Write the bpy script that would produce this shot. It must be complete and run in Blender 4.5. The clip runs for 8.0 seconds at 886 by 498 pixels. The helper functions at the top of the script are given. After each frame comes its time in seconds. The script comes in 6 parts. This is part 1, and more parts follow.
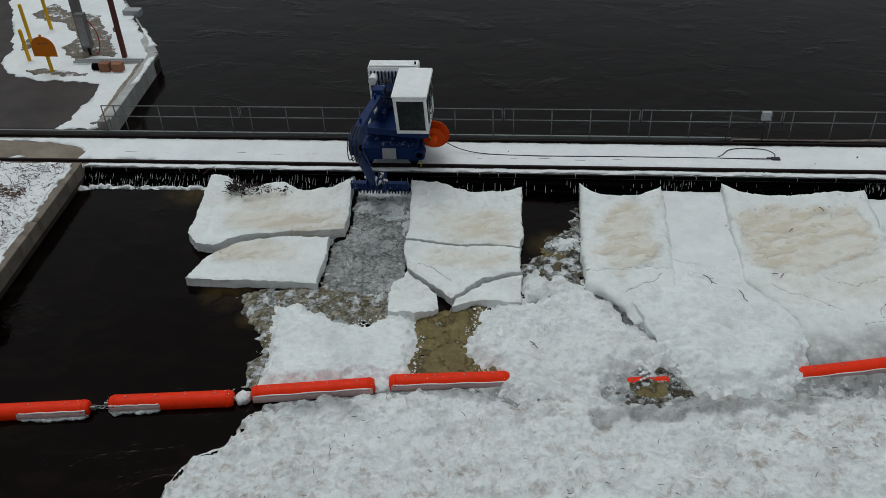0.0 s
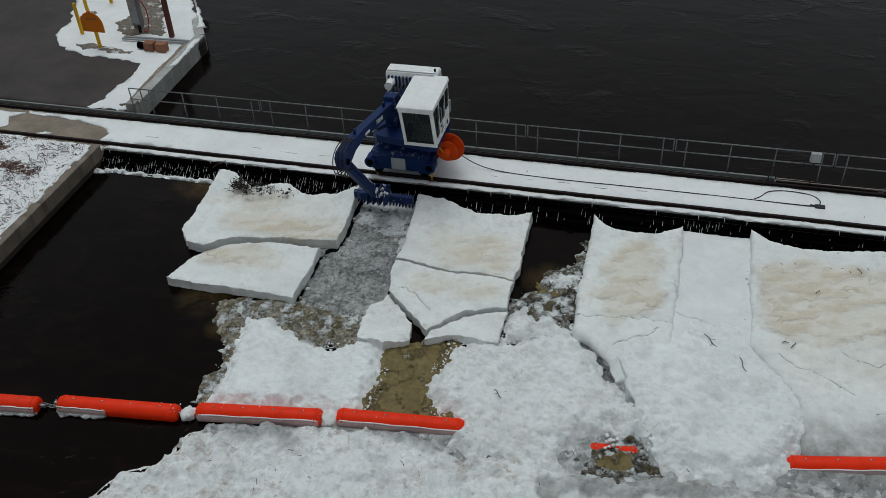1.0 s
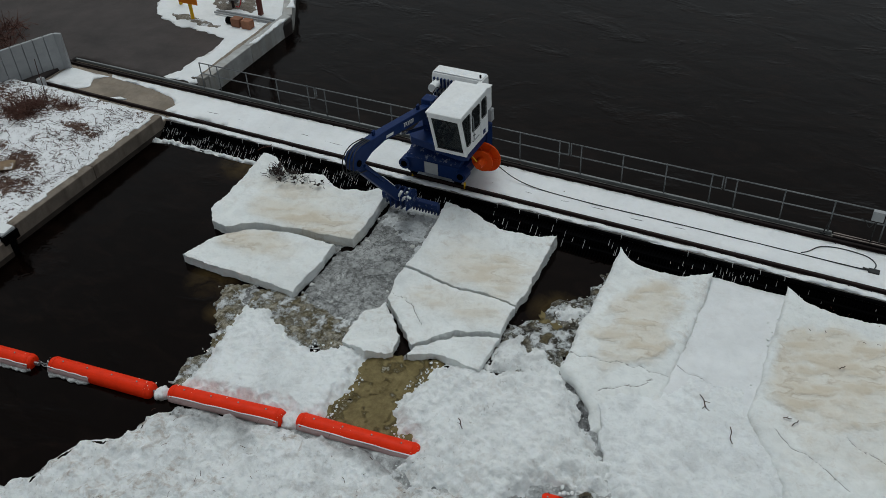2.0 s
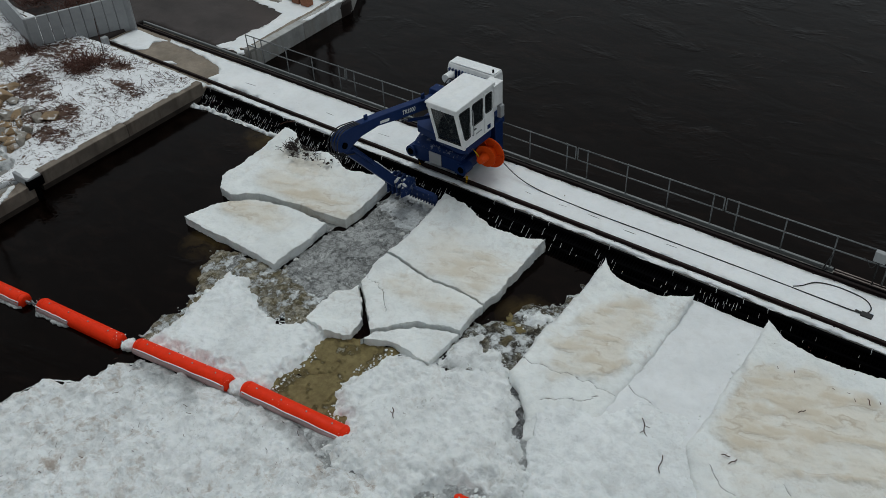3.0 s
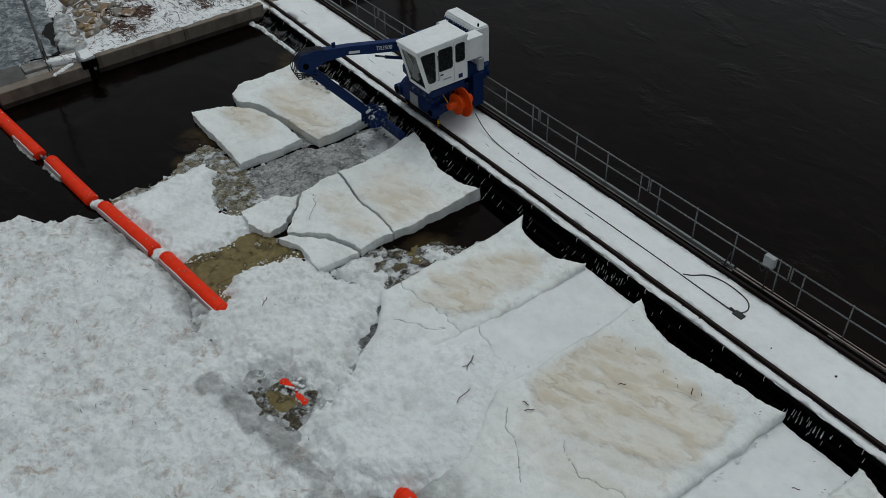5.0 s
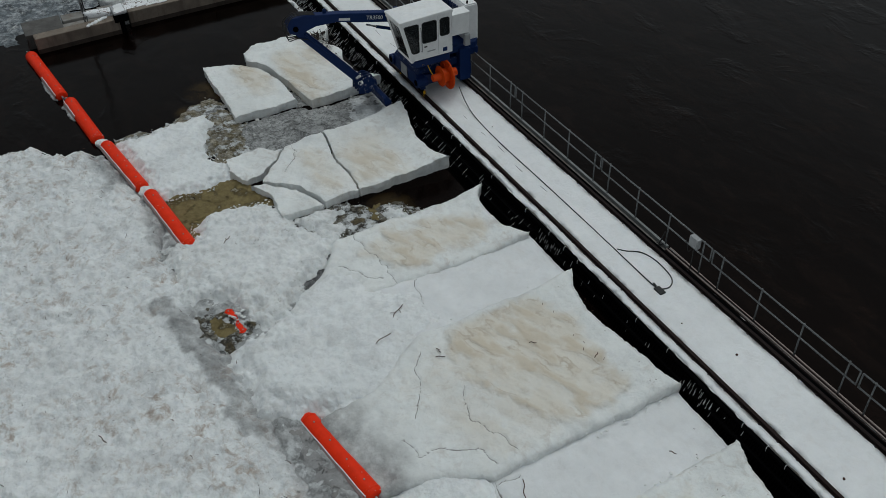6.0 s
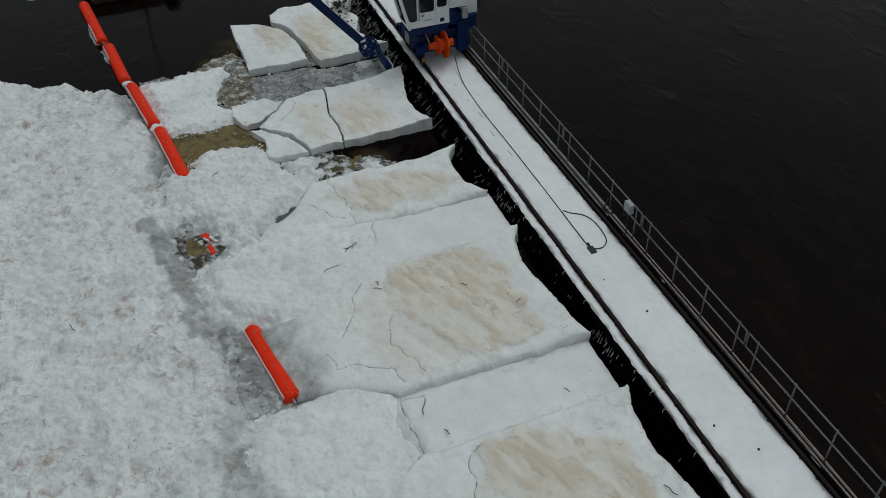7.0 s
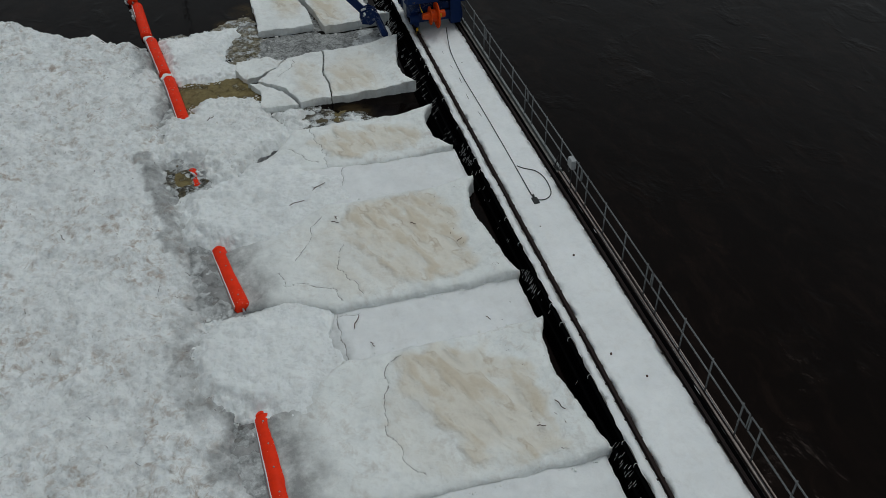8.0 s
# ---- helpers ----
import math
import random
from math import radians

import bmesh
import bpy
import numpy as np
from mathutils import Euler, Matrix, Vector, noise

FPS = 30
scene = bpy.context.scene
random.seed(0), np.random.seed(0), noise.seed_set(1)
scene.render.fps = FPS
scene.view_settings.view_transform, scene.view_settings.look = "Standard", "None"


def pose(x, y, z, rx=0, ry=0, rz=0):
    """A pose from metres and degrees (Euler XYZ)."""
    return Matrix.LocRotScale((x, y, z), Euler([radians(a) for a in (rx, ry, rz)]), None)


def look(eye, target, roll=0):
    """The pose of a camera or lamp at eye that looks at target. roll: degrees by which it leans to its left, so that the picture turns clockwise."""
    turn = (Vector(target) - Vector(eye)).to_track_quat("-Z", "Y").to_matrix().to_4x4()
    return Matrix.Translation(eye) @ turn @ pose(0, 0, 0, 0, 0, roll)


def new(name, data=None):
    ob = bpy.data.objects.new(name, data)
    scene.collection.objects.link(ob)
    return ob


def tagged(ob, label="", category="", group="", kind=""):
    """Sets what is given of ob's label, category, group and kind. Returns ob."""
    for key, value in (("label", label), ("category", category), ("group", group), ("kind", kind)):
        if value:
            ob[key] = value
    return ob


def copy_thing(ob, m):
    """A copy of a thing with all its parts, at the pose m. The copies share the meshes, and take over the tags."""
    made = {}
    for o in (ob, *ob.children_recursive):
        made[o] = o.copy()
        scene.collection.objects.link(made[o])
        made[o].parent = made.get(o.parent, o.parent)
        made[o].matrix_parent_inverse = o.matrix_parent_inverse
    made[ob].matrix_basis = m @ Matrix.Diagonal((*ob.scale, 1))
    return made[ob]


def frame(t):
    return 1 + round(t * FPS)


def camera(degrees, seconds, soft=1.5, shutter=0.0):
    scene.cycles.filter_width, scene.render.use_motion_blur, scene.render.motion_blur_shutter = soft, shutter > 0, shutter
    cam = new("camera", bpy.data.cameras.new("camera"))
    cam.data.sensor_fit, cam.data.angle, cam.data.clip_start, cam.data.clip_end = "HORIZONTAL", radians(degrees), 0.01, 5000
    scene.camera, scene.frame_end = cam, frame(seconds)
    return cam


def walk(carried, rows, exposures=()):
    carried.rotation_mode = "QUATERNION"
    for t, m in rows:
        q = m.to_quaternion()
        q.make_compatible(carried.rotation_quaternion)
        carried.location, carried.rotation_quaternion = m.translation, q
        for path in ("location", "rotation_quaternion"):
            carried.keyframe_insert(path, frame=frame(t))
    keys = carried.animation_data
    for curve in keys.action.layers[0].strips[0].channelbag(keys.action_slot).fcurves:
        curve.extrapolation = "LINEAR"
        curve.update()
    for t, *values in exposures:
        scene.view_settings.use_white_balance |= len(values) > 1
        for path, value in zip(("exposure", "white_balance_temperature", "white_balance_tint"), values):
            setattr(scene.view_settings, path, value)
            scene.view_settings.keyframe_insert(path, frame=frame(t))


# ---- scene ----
from mathutils.geometry import delaunay_2d_cdt as delaunay
cam = camera(53.5, 8.0, soft=0.7)
PATH = [
    (0, (0.011, 0.484, 18.223), (-0.166, 2.07, 17.018), -1.9),
    (0.5, (1.83, 1.988, 18.264), (1.545, 3.535, 17.03), -2.0),
    (1, (3.658, 3.483, 18.363), (3.228, 4.989, 17.12), -2.2),
    (1.5, (5.506, 4.891, 18.449), (4.913, 6.333, 17.196), -2.4),
    (3, (11.038, 8.564, 18.314), (10.076, 9.772, 17.043), -2.4),
    (3.5, (13.027, 9.663, 18.232), (11.972, 10.79, 16.96), -2.2),
    (4, (15.047, 10.748, 18.185), (13.917, 11.787, 16.904), -2.0),
    (4.5, (17.02, 11.963, 18.179), (15.822, 12.91, 16.888), -1.9),
    (6, (22.737, 15.659, 18.447), (21.394, 16.355, 17.138), -1.2),
    (6.5, (24.851, 16.981, 18.606), (23.469, 17.587, 17.293), -1.1),
    (7, (26.977, 18.312, 18.711), (25.558, 18.828, 17.4), -0.9),
    (7.5, (29.069, 19.554, 18.727), (27.624, 19.998, 17.418), -0.8),
    (8, (31.123, 20.768, 18.696), (29.652, 21.149, 17.396), -0.7),
]
walk(cam, [(t, look(eye, target, roll)) for t, eye, target, roll in PATH], exposures=[(0.0, -0.21), (3.0, -0.20), (4.5, -0.32), (6.0, -0.42), (8.0, -0.46)])

# ---- world, sun, exposure ----
world = bpy.data.worlds.new("overcast_sky")
scene.world = world
world.use_nodes = True
wn = world.node_tree
sky = wn.nodes.new("ShaderNodeTexSky")
sky.sky_type = "NISHITA"
sky.sun_disc = False
sky.sun_elevation = radians(76)
sky.sun_rotation = radians(348)
sky.dust_density = 3.0
sky.ozone_density = 2.0
grey = wn.nodes.new("ShaderNodeHueSaturation")
grey.inputs["Saturation"].default_value = 0.12
cool = wn.nodes.new("ShaderNodeMix")
cool.data_type, cool.blend_type = "RGBA", "MULTIPLY"
cool.inputs[0].default_value = 1.0
cool.inputs[7].default_value = (0.92, 1.0, 1.015, 1)
wn.links.new(sky.outputs[0], grey.inputs["Color"])
wn.links.new(grey.outputs[0], cool.inputs[6])
wn.links.new(cool.outputs[2], wn.nodes["Background"].inputs["Color"])
wn.nodes["Background"].inputs["Strength"].default_value = 0.088
sun = new("sun", bpy.data.lights.new("sun", "SUN"))
sun.data.energy = 0.85
sun.data.angle = radians(28)
sun.data.color = (0.95, 1.0, 0.99)
sun.matrix_world = look((-13, 33, 60), (0, 20, 0))

# ---- materials ----


class Mat:
    """A small builder for one procedural node material."""

    def __init__(self, name, colour=(0.5, 0.5, 0.5), rough=0.7, metal=0.0, spec=0.5):
        self.m = bpy.data.materials.new(name)
        self.m.use_nodes = True
        self.t = self.m.node_tree
        self.b = self.t.nodes["Principled BSDF"]
        self.b.inputs["Base Color"].default_value = (*colour, 1)
        self.b.inputs["Roughness"].default_value = rough
        self.b.inputs["Metallic"].default_value = metal
        self.b.inputs["Specular IOR Level"].default_value = spec
        self.space = self.t.nodes.new("ShaderNodeTexCoord").outputs["Object"]
        self.relief = None

    def node(self, kind, **values):
        n = self.t.nodes.new(kind)
        for k, v in values.items():
            n.inputs[k].default_value = v
        return n

    def link(self, a, b):
        self.t.links.new(a, b)

    def noise(self, scale, detail=4.0, rough=0.55, stretch=None, warp=0.0, turn=0.0):
        n = self.node("ShaderNodeTexNoise", Scale=scale, Detail=detail, Roughness=rough, Distortion=warp)
        if stretch:
            mp = self.node("ShaderNodeMapping", Scale=stretch)
            first = self.node("ShaderNodeMapping", Rotation=(0.0, 0.0, radians(-turn)))
            self.link(self.space, first.inputs["Vector"])
            self.link(first.outputs[0], mp.inputs["Vector"])
            self.link(mp.outputs[0], n.inputs["Vector"])
        else:
            self.link(self.space, n.inputs["Vector"])
        return n.outputs["Fac"]

    def ramp(self, fac, lo, hi):
        n = self.node("ShaderNodeMapRange")
        n.inputs["From Min"].default_value, n.inputs["From Max"].default_value = lo, hi
        self.link(fac, n.inputs["Value"])
        return n.outputs["Result"]

    def mul(self, a, b, kind="MULTIPLY"):
        n = self.t.nodes.new("ShaderNodeMath")
        n.operation = kind
        for i, v in enumerate((a, b)):
            if isinstance(v, (int, float)):
                n.inputs[i].default_value = v
            else:
                self.link(v, n.inputs[i])
        return n.outputs[0]

    def attr(self, name):
        n = self.t.nodes.new("ShaderNodeAttribute")
        n.attribute_name = name
        return n.outputs["Fac"]

    def mix(self, fac, a, b):
        n = self.t.nodes.new("ShaderNodeMix")
        n.data_type = "RGBA"
        for v, s in ((fac, 0), (a, 6), (b, 7)):
            if isinstance(v, tuple):
                n.inputs[s].default_value = (*v, 1)
            elif isinstance(v, (int, float)):
                n.inputs[s].default_value = v
            else:
                self.link(v, n.inputs[s])
        return n.outputs[2]

    def colour(self, c):
        self.link(c, self.b.inputs["Base Color"])
        return self

    def rough(self, fac, lo, hi):
        n = self.node("ShaderNodeMapRange")
        n.inputs["To Min"].default_value, n.inputs["To Max"].default_value = lo, hi
        self.link(fac, n.inputs["Value"])
        self.link(n.outputs["Result"], self.b.inputs["Roughness"])
        return self

    def bump(self, fac, distance, strength=1.0):
        n = self.node("ShaderNodeBump", Strength=strength, Distance=distance)
        self.link(fac, n.inputs["Height"])
        if self.relief:
            self.link(self.relief, n.inputs["Normal"])
        self.relief = n.outputs[0]
        self.link(self.relief, self.b.inputs["Normal"])
        return self


def snow_material(name, white=(0.80, 0.83, 0.84), grain=1.0, lumps=0.05, grime=0.3, flecks=0.4, pit=0.61):
    """Old snow over ice: tan washes and wavy sediment lines where 'stain' says, wet grey where 'wet' says, hollows
    greyed as if shaded, cracks near black.
    """
    m = Mat(name, white, 0.75, 0, 0.3)
    m.b.inputs["Subsurface Weight"].default_value = 0.2
    m.b.inputs["Subsurface Radius"].default_value = (0.03, 0.035, 0.04)
    m.b.inputs["Subsurface Scale"].default_value = 1.0
    soft = m.noise(0.7, 5)
    c = m.mix(m.ramp(soft, 0.35, 0.7), white, tuple(v * 0.90 for v in white))
    # grey flecks and mottling: uneven snow tone, plus shaded hollows put into the colour
    icy = m.noise(4.2, 8, 0.67, None, 0.4)
    c = m.mix(m.mul(m.ramp(icy, 0.50, 0.70), flecks), c, (0.56, 0.585, 0.60))
    hollow_mott = m.noise(1.5, 9, 0.7, None, 0.6)
    c = m.mix(m.mul(m.ramp(hollow_mott, 0.50, 0.64), flecks * 0.75), c, (0.52, 0.535, 0.54))
    dirt = m.noise(2.4, 9, 0.72, None, 0.5)
    area = m.noise(0.45, 4, 0.6)
    tan = m.mul(m.ramp(dirt, 0.50, 0.64), m.ramp(area, 0.42, 0.58))
    c = m.mix(m.mul(tan, grime), c, (0.43, 0.355, 0.30))
    pits = m.noise(5.5, 9, 0.78, (1.0, 1.6, 1.0), 0.5, 110.0)
    c = m.mix(m.mul(m.mul(m.ramp(pits, pit, pit + 0.05), m.ramp(soft, 0.42, 0.58)), flecks), c, (0.24, 0.21, 0.18))
    wash = m.noise(0.9, 5, 0.6)
    rib = m.noise(1.3, 1.5, 0.5, (0.6, 1.6, 1.0), 0.35, 22.0)
    streak = m.mul(m.mul(rib, 0.78), m.mul(m.noise(3.0, 7, 0.65), 0.22), "ADD")
    dark = m.noise(1.1, 6, 0.65)
    stain = m.attr("stain")
    c = m.mix(m.mul(m.mul(stain, m.ramp(wash, 0.15, 0.5)), 0.63), c, (0.70, 0.63, 0.52))
    c = m.mix(m.mul(m.mul(stain, m.ramp(streak, 0.50, 0.60)), 0.46), c, (0.55, 0.44, 0.30))
    line = m.ramp(m.mul(m.mul(streak, 0.505, "SUBTRACT"), 1.0, "ABSOLUTE"), 0.035, 0.0)
    c = m.mix(m.mul(m.mul(m.mul(stain, line), m.ramp(dark, 0.45, 0.60)), 0.5), c, (0.38, 0.27, 0.155))
    wet = m.attr("wet")
    blot = m.noise(1.7, 7, 0.68)
    c = m.mix(m.mul(wet, m.ramp(blot, 0.2, 0.6)), c, (0.22, 0.22, 0.22))
    c = m.mix(m.mul(m.attr("crack"), 0.95), c, (0.09, 0.08, 0.065))
    m.colour(c)
    m.rough(wet, 0.78, 0.40)
    m.bump(m.noise(2.4, 3, 0.55), lumps)
    m.bump(m.mul(rib, stain), 0.22)
    m.bump(icy, 0.06 * grain)
    m.bump(m.noise(12, 6, 0.72), 0.026 * grain)
    m.bump(m.noise(60, 3), 0.003 * grain)
    return m.m


SNOW = snow_material("weathered snow ice", (0.885, 0.905, 0.91), 0.9, 0.16, 0.9, 0.66, 0.588)
GRANULAR = snow_material("granular snow ice", (0.885, 0.905, 0.905), 0.95, 0.09, 0.35, 0.62, 0.585)
SLAB = snow_material("snow covered ice slab", (0.845, 0.865, 0.855), 0.4, 0.08, 0.35, 0.3)
FRESH = snow_material("fresh smooth snow", (0.86, 0.875, 0.885), 0.3, 0.02, 0.1, 0.14)
MOUND = snow_material("soft white snow", (0.895, 0.92, 0.925), 0.9, 0.10, 0.2, 0.46)


def make_water():
    m = Mat("dark river water", (0.002, 0.001, 0.0007), 0.12, 0, 0.082)
    big = m.noise(0.10, 4, 0.6, None, 1.0)
    silt = m.noise(0.7, 8, 0.68, (0.8, 1.5, 1.0), 0.8)
    murk = m.ramp(big, 0.35, 0.65)
    c = m.mix(murk, (0.0012, 0.0005, 0.0003), (0.0020, 0.0009, 0.0006))
    c = m.mix(m.mul(m.ramp(silt, 0.48, 0.70), m.mul(m.mul(murk, 0.3), 0.2, "ADD")), c, (0.016, 0.0090, 0.0066))
    # stirred-up brown silt that drifts out from under the ice
    drift = m.noise(1.0, 6, 0.65, None, 0.8)
    for x, y, r in SILT:
        gap = m.node("ShaderNodeVectorMath")
        gap.operation = "DISTANCE"
        m.link(m.space, gap.inputs[0])
        gap.inputs[1].default_value = (x, y, 0.0)
        c = m.mix(m.mul(m.mul(m.ramp(gap.outputs["Value"], 1.7 * r, 0.0), m.ramp(drift, 0.30, 0.62)), 1.0), c, (0.075, 0.050, 0.019))
    m.colour(c)
    m.b.inputs["Specular Tint"].default_value = (1.0, 0.76, 0.69, 1)
    m.rough(big, 0.08, 0.18)
    m.bump(m.noise(0.40, 3, 0.5, (1.0, 1.4, 1.0), 0.5), 0.07, 0.5)
    # sparse wrinkled eddies on otherwise glassy water
    eddy = m.ramp(m.noise(0.28, 5, 0.6, (1.0, 1.5, 1.0), 0.6), 0.56, 0.70)
    m.bump(m.mul(m.noise(2.2, 5, 0.6, (1.0, 1.7, 1.0), 0.6), eddy), 0.05, 0.7)
    m.bump(m.noise(3.0, 3, 0.5), 0.006, 0.4)
    return m.m


SILT = ((-8.3, 20.6, 0.4), (-9.5, 21.7, 0.6), (1.1, 24.9, 0.6), (-12.6, 27.6, 0.7))


def make_brash(name, low, high, tint, scale=5.0, relief=0.08, lo=0.45, hi=0.55, white=0.58, veins=0.7, clump=(0.72, 0.74, 0.745)):
    """Crushed ice or slush: fine broken bits, white clumps above the level 'white', thin dark veins of water."""
    m = Mat(name, high, 0.6, 0, 0.3)
    n = m.noise(scale, 10, 0.78)
    patch = m.noise(0.9, 7, 0.68, None, 0.6)
    lump = m.noise(1.9, 11, 0.76)
    vein = m.noise(1.6, 9, 0.7, None, 0.3)
    c = m.mix(m.ramp(n, lo, hi), low, high)
    c = m.mix(m.mul(m.ramp(patch, 0.50, 0.60), 0.85), c, m.mix(m.ramp(n, lo, hi), tuple(v * 0.6 for v in tint), tint))
    c = m.mix(m.ramp(lump, white, white + 0.035), c, clump)
    c = m.mix(m.mul(m.ramp(m.mul(m.mul(vein, 0.5, "SUBTRACT"), 1.0, "ABSOLUTE"), 0.022, 0.0), veins), c, tuple(v * 0.3 for v in low))
    m.colour(c)
    m.bump(m.ramp(lump, white - 0.05, white + 0.06), 0.06)
    m.bump(n, relief)
    m.bump(m.noise(24, 5, 0.7), 0.010)
    return m.m


def make_concrete(name, base=(0.33, 0.32, 0.30), stain=(0.17, 0.13, 0.10)):
    m = Mat(name, base, 0.85, 0, 0.3)
    big = m.noise(1.1, 8, 0.68)
    run = m.noise(2.2, 7, 0.65, (1.0, 1.0, 0.16))
    c = m.mix(m.ramp(big, 0.36, 0.64), base, tuple(v * 0.62 for v in base))
    c = m.mix(m.mul(m.ramp(run, 0.48, 0.68), 0.75), c, stain)
    c = m.mix(m.mul(m.ramp(m.noise(45, 3), 0.45, 0.7), 0.25), c, tuple(v * 0.5 for v in base))
    m.colour(c)
    m.bump(m.noise(3, 6), 0.02)
    m.bump(m.noise(60, 4), 0.004)
    return m.m


def make_paint(name, base, rough=0.4, worn=(0.12, 0.11, 0.10), wear=0.35, frost=0.0):
    m = Mat(name, base, rough, 0, 0.16)
    n = m.noise(3.5, 7, 0.65)
    fine = m.noise(26, 5, 0.7)
    c = m.mix(m.mul(m.ramp(n, 0.4, 0.75), 0.35), base, tuple(v * 0.6 for v in base))
    c = m.mix(m.mul(m.ramp(fine, 0.62, 0.75), wear), c, worn)
    if frost:
        c = m.mix(m.mul(m.ramp(m.noise(5.0, 7, 0.7), 0.56, 0.64), frost), c, (0.7, 0.72, 0.74))
    m.colour(c)
    m.rough(n, rough * 0.8, min(1.0, rough * 1.5))
    m.bump(fine, 0.002)
    return m.m


def make_ground():
    """River bank: snow thinly over dead grass, with reddish mud where 'mud' says."""
    m = Mat("snowy muddy ground", (0.5, 0.5, 0.5), 0.85, 0, 0.3)
    big = m.noise(0.55, 6, 0.62, None, 0.8)
    fine = m.noise(3.4, 10, 0.78, (1.0, 1.7, 1.0), 0.8, 35.0)
    grass = m.noise(6.0, 8, 0.75, (0.6, 2.4, 1.0), 1.0, 120.0)
    mud_a = m.attr("mud")
    both = m.mul(m.mul(big, 0.5), m.mul(fine, 1.2), "ADD")
    both = m.mul(both, m.mul(grass, 0.7), "ADD")
    mud = m.mix(m.noise(6, 8, 0.75), (0.028, 0.017, 0.014), (0.17, 0.095, 0.066))
    snow = m.mix(m.ramp(m.noise(2.5, 6), 0.4, 0.7), (0.87, 0.88, 0.90), (0.80, 0.81, 0.83))
    m.colour(m.mix(m.ramp(m.mul(both, m.mul(mud_a, 0.20), "SUBTRACT"), 1.095, 1.115), mud, snow))
    m.bump(fine, 0.025)
    m.bump(grass, 0.012)
    m.bump(m.noise(30, 5), 0.012)
    return m.m


def make_gravel():
    """Grey-tan gravel with thin snow left between the stones."""
    m = Mat("bare grey gravel", (0.16, 0.145, 0.13), 0.9, 0, 0.3)
    fine = m.noise(7.0, 9, 0.8)
    c = m.mix(m.ramp(fine, 0.35, 0.65), (0.085, 0.07, 0.058), (0.27, 0.235, 0.195))
    left = m.mul(m.mul(m.noise(1.1, 5, 0.6), 0.5), m.mul(m.noise(4.5, 9, 0.78), 0.5), "ADD")
    m.colour(m.mix(m.ramp(left, 0.535, 0.58), c, (0.72, 0.74, 0.76)))
    m.bump(fine, 0.04)
    return m.m


def make_asphalt():
    m = Mat("wet muddy asphalt", (0.05, 0.04, 0.037), 0.6, 0, 0.4)
    n = m.noise(0.6, 6, 0.6)
    m.colour(m.mix(m.ramp(n, 0.3, 0.7), (0.042, 0.029, 0.026), (0.021, 0.015, 0.014)))
    m.rough(n, 0.45, 0.8)
    m.bump(m.noise(80, 3), 0.004)
    m.bump(m.noise(2.0, 5), 0.02)
    return m.m


def make_varied(name, a, b, rough=0.85, scale=5.0, relief=0.01, metal=0.0, spec=0.35):
    """A material whose shade also differs from piece to piece."""
    m = Mat(name, a, rough, metal, spec)
    info = m.t.nodes.new("ShaderNodeObjectInfo")
    n = m.noise(scale, 7, 0.65)
    m.colour(m.mix(m.mul(m.mul(m.ramp(n, 0.3, 0.7), 0.6), m.mul(info.outputs["Random"], 0.4), "ADD"), a, b))
    m.bump(n, relief)
    m.bump(m.noise(scale * 9, 3), relief * 0.25)
    return m.m


def make_rock(name, a, b):
    """Broken rock with thin snow lying on its upper faces."""
    m = Mat(name, a, 0.85, 0, 0.3)
    info = m.t.nodes.new("ShaderNodeObjectInfo")
    n = m.noise(5.0, 7, 0.65)
    c = m.mix(m.mul(m.mul(m.ramp(n, 0.3, 0.7), 0.6), m.mul(info.outputs["Random"], 0.4), "ADD"), a, b)
    axes = m.t.nodes.new("ShaderNodeSeparateXYZ")
    m.link(m.t.nodes.new("ShaderNodeNewGeometry").outputs["Normal"], axes.inputs[0])
    m.space = m.t.nodes.new("ShaderNodeNewGeometry").outputs["Position"]
    lie = m.mul(m.ramp(axes.outputs["Z"], 0.72, 0.92), m.ramp(m.noise(1.7, 6, 0.65), 0.50, 0.58))
    m.colour(m.mix(lie, c, (0.78, 0.80, 0.82)))
    m.bump(n, 0.03)
    return m.m


WATER = make_water()
BRASH = make_brash("grey brash ice", (0.13, 0.13, 0.125), (0.42, 0.43, 0.43), (0.56, 0.57, 0.565), 8.0, 0.02, 0.38, 0.62, 0.60, 0.9)
CUTICE = make_brash("broken ice over dark water", (0.035, 0.028, 0.018), (0.30, 0.285, 0.24), (0.17, 0.13, 0.06), 5.0, 0.06, 0.46, 0.58, 0.50, 0.6)
FROTH = make_brash("brown icy froth", (0.12, 0.095, 0.045), (0.44, 0.41, 0.34), (0.20, 0.16, 0.08), 5.0, 0.06, 0.44, 0.56, 0.505, 0.5)
BROWN = make_brash("brown slush", (0.125, 0.090, 0.030), (0.235, 0.185, 0.078), (0.20, 0.152, 0.056), 3.2, 0.03, 0.40, 0.62, 0.585, 0.12, (0.50, 0.47, 0.38))
SLUSH = make_brash("grey wet slush", (0.42, 0.43, 0.435), (0.72, 0.74, 0.745), (0.60, 0.61, 0.61), 3.0, 0.06, 0.40, 0.60, 0.55, 0.35)
DARKSLUSH = make_brash("dark wet slush", (0.05, 0.05, 0.052), (0.27, 0.275, 0.28), (0.16, 0.155, 0.15), 3.4, 0.05, 0.42, 0.60, 0.56, 0.4)
FRAZIL = make_brash("pale frazil ice", (0.42, 0.435, 0.44), (0.68, 0.70, 0.71), (0.56, 0.57, 0.57), 9.0, 0.015, 0.38, 0.6, 0.60, 0.15)
WETICE = make_brash("smooth wet grey ice", (0.20, 0.20, 0.20), (0.36, 0.36, 0.36), (0.26, 0.25, 0.24), 1.6, 0.015, 0.38, 0.62, 0.61, 0.0, (0.55, 0.56, 0.56))
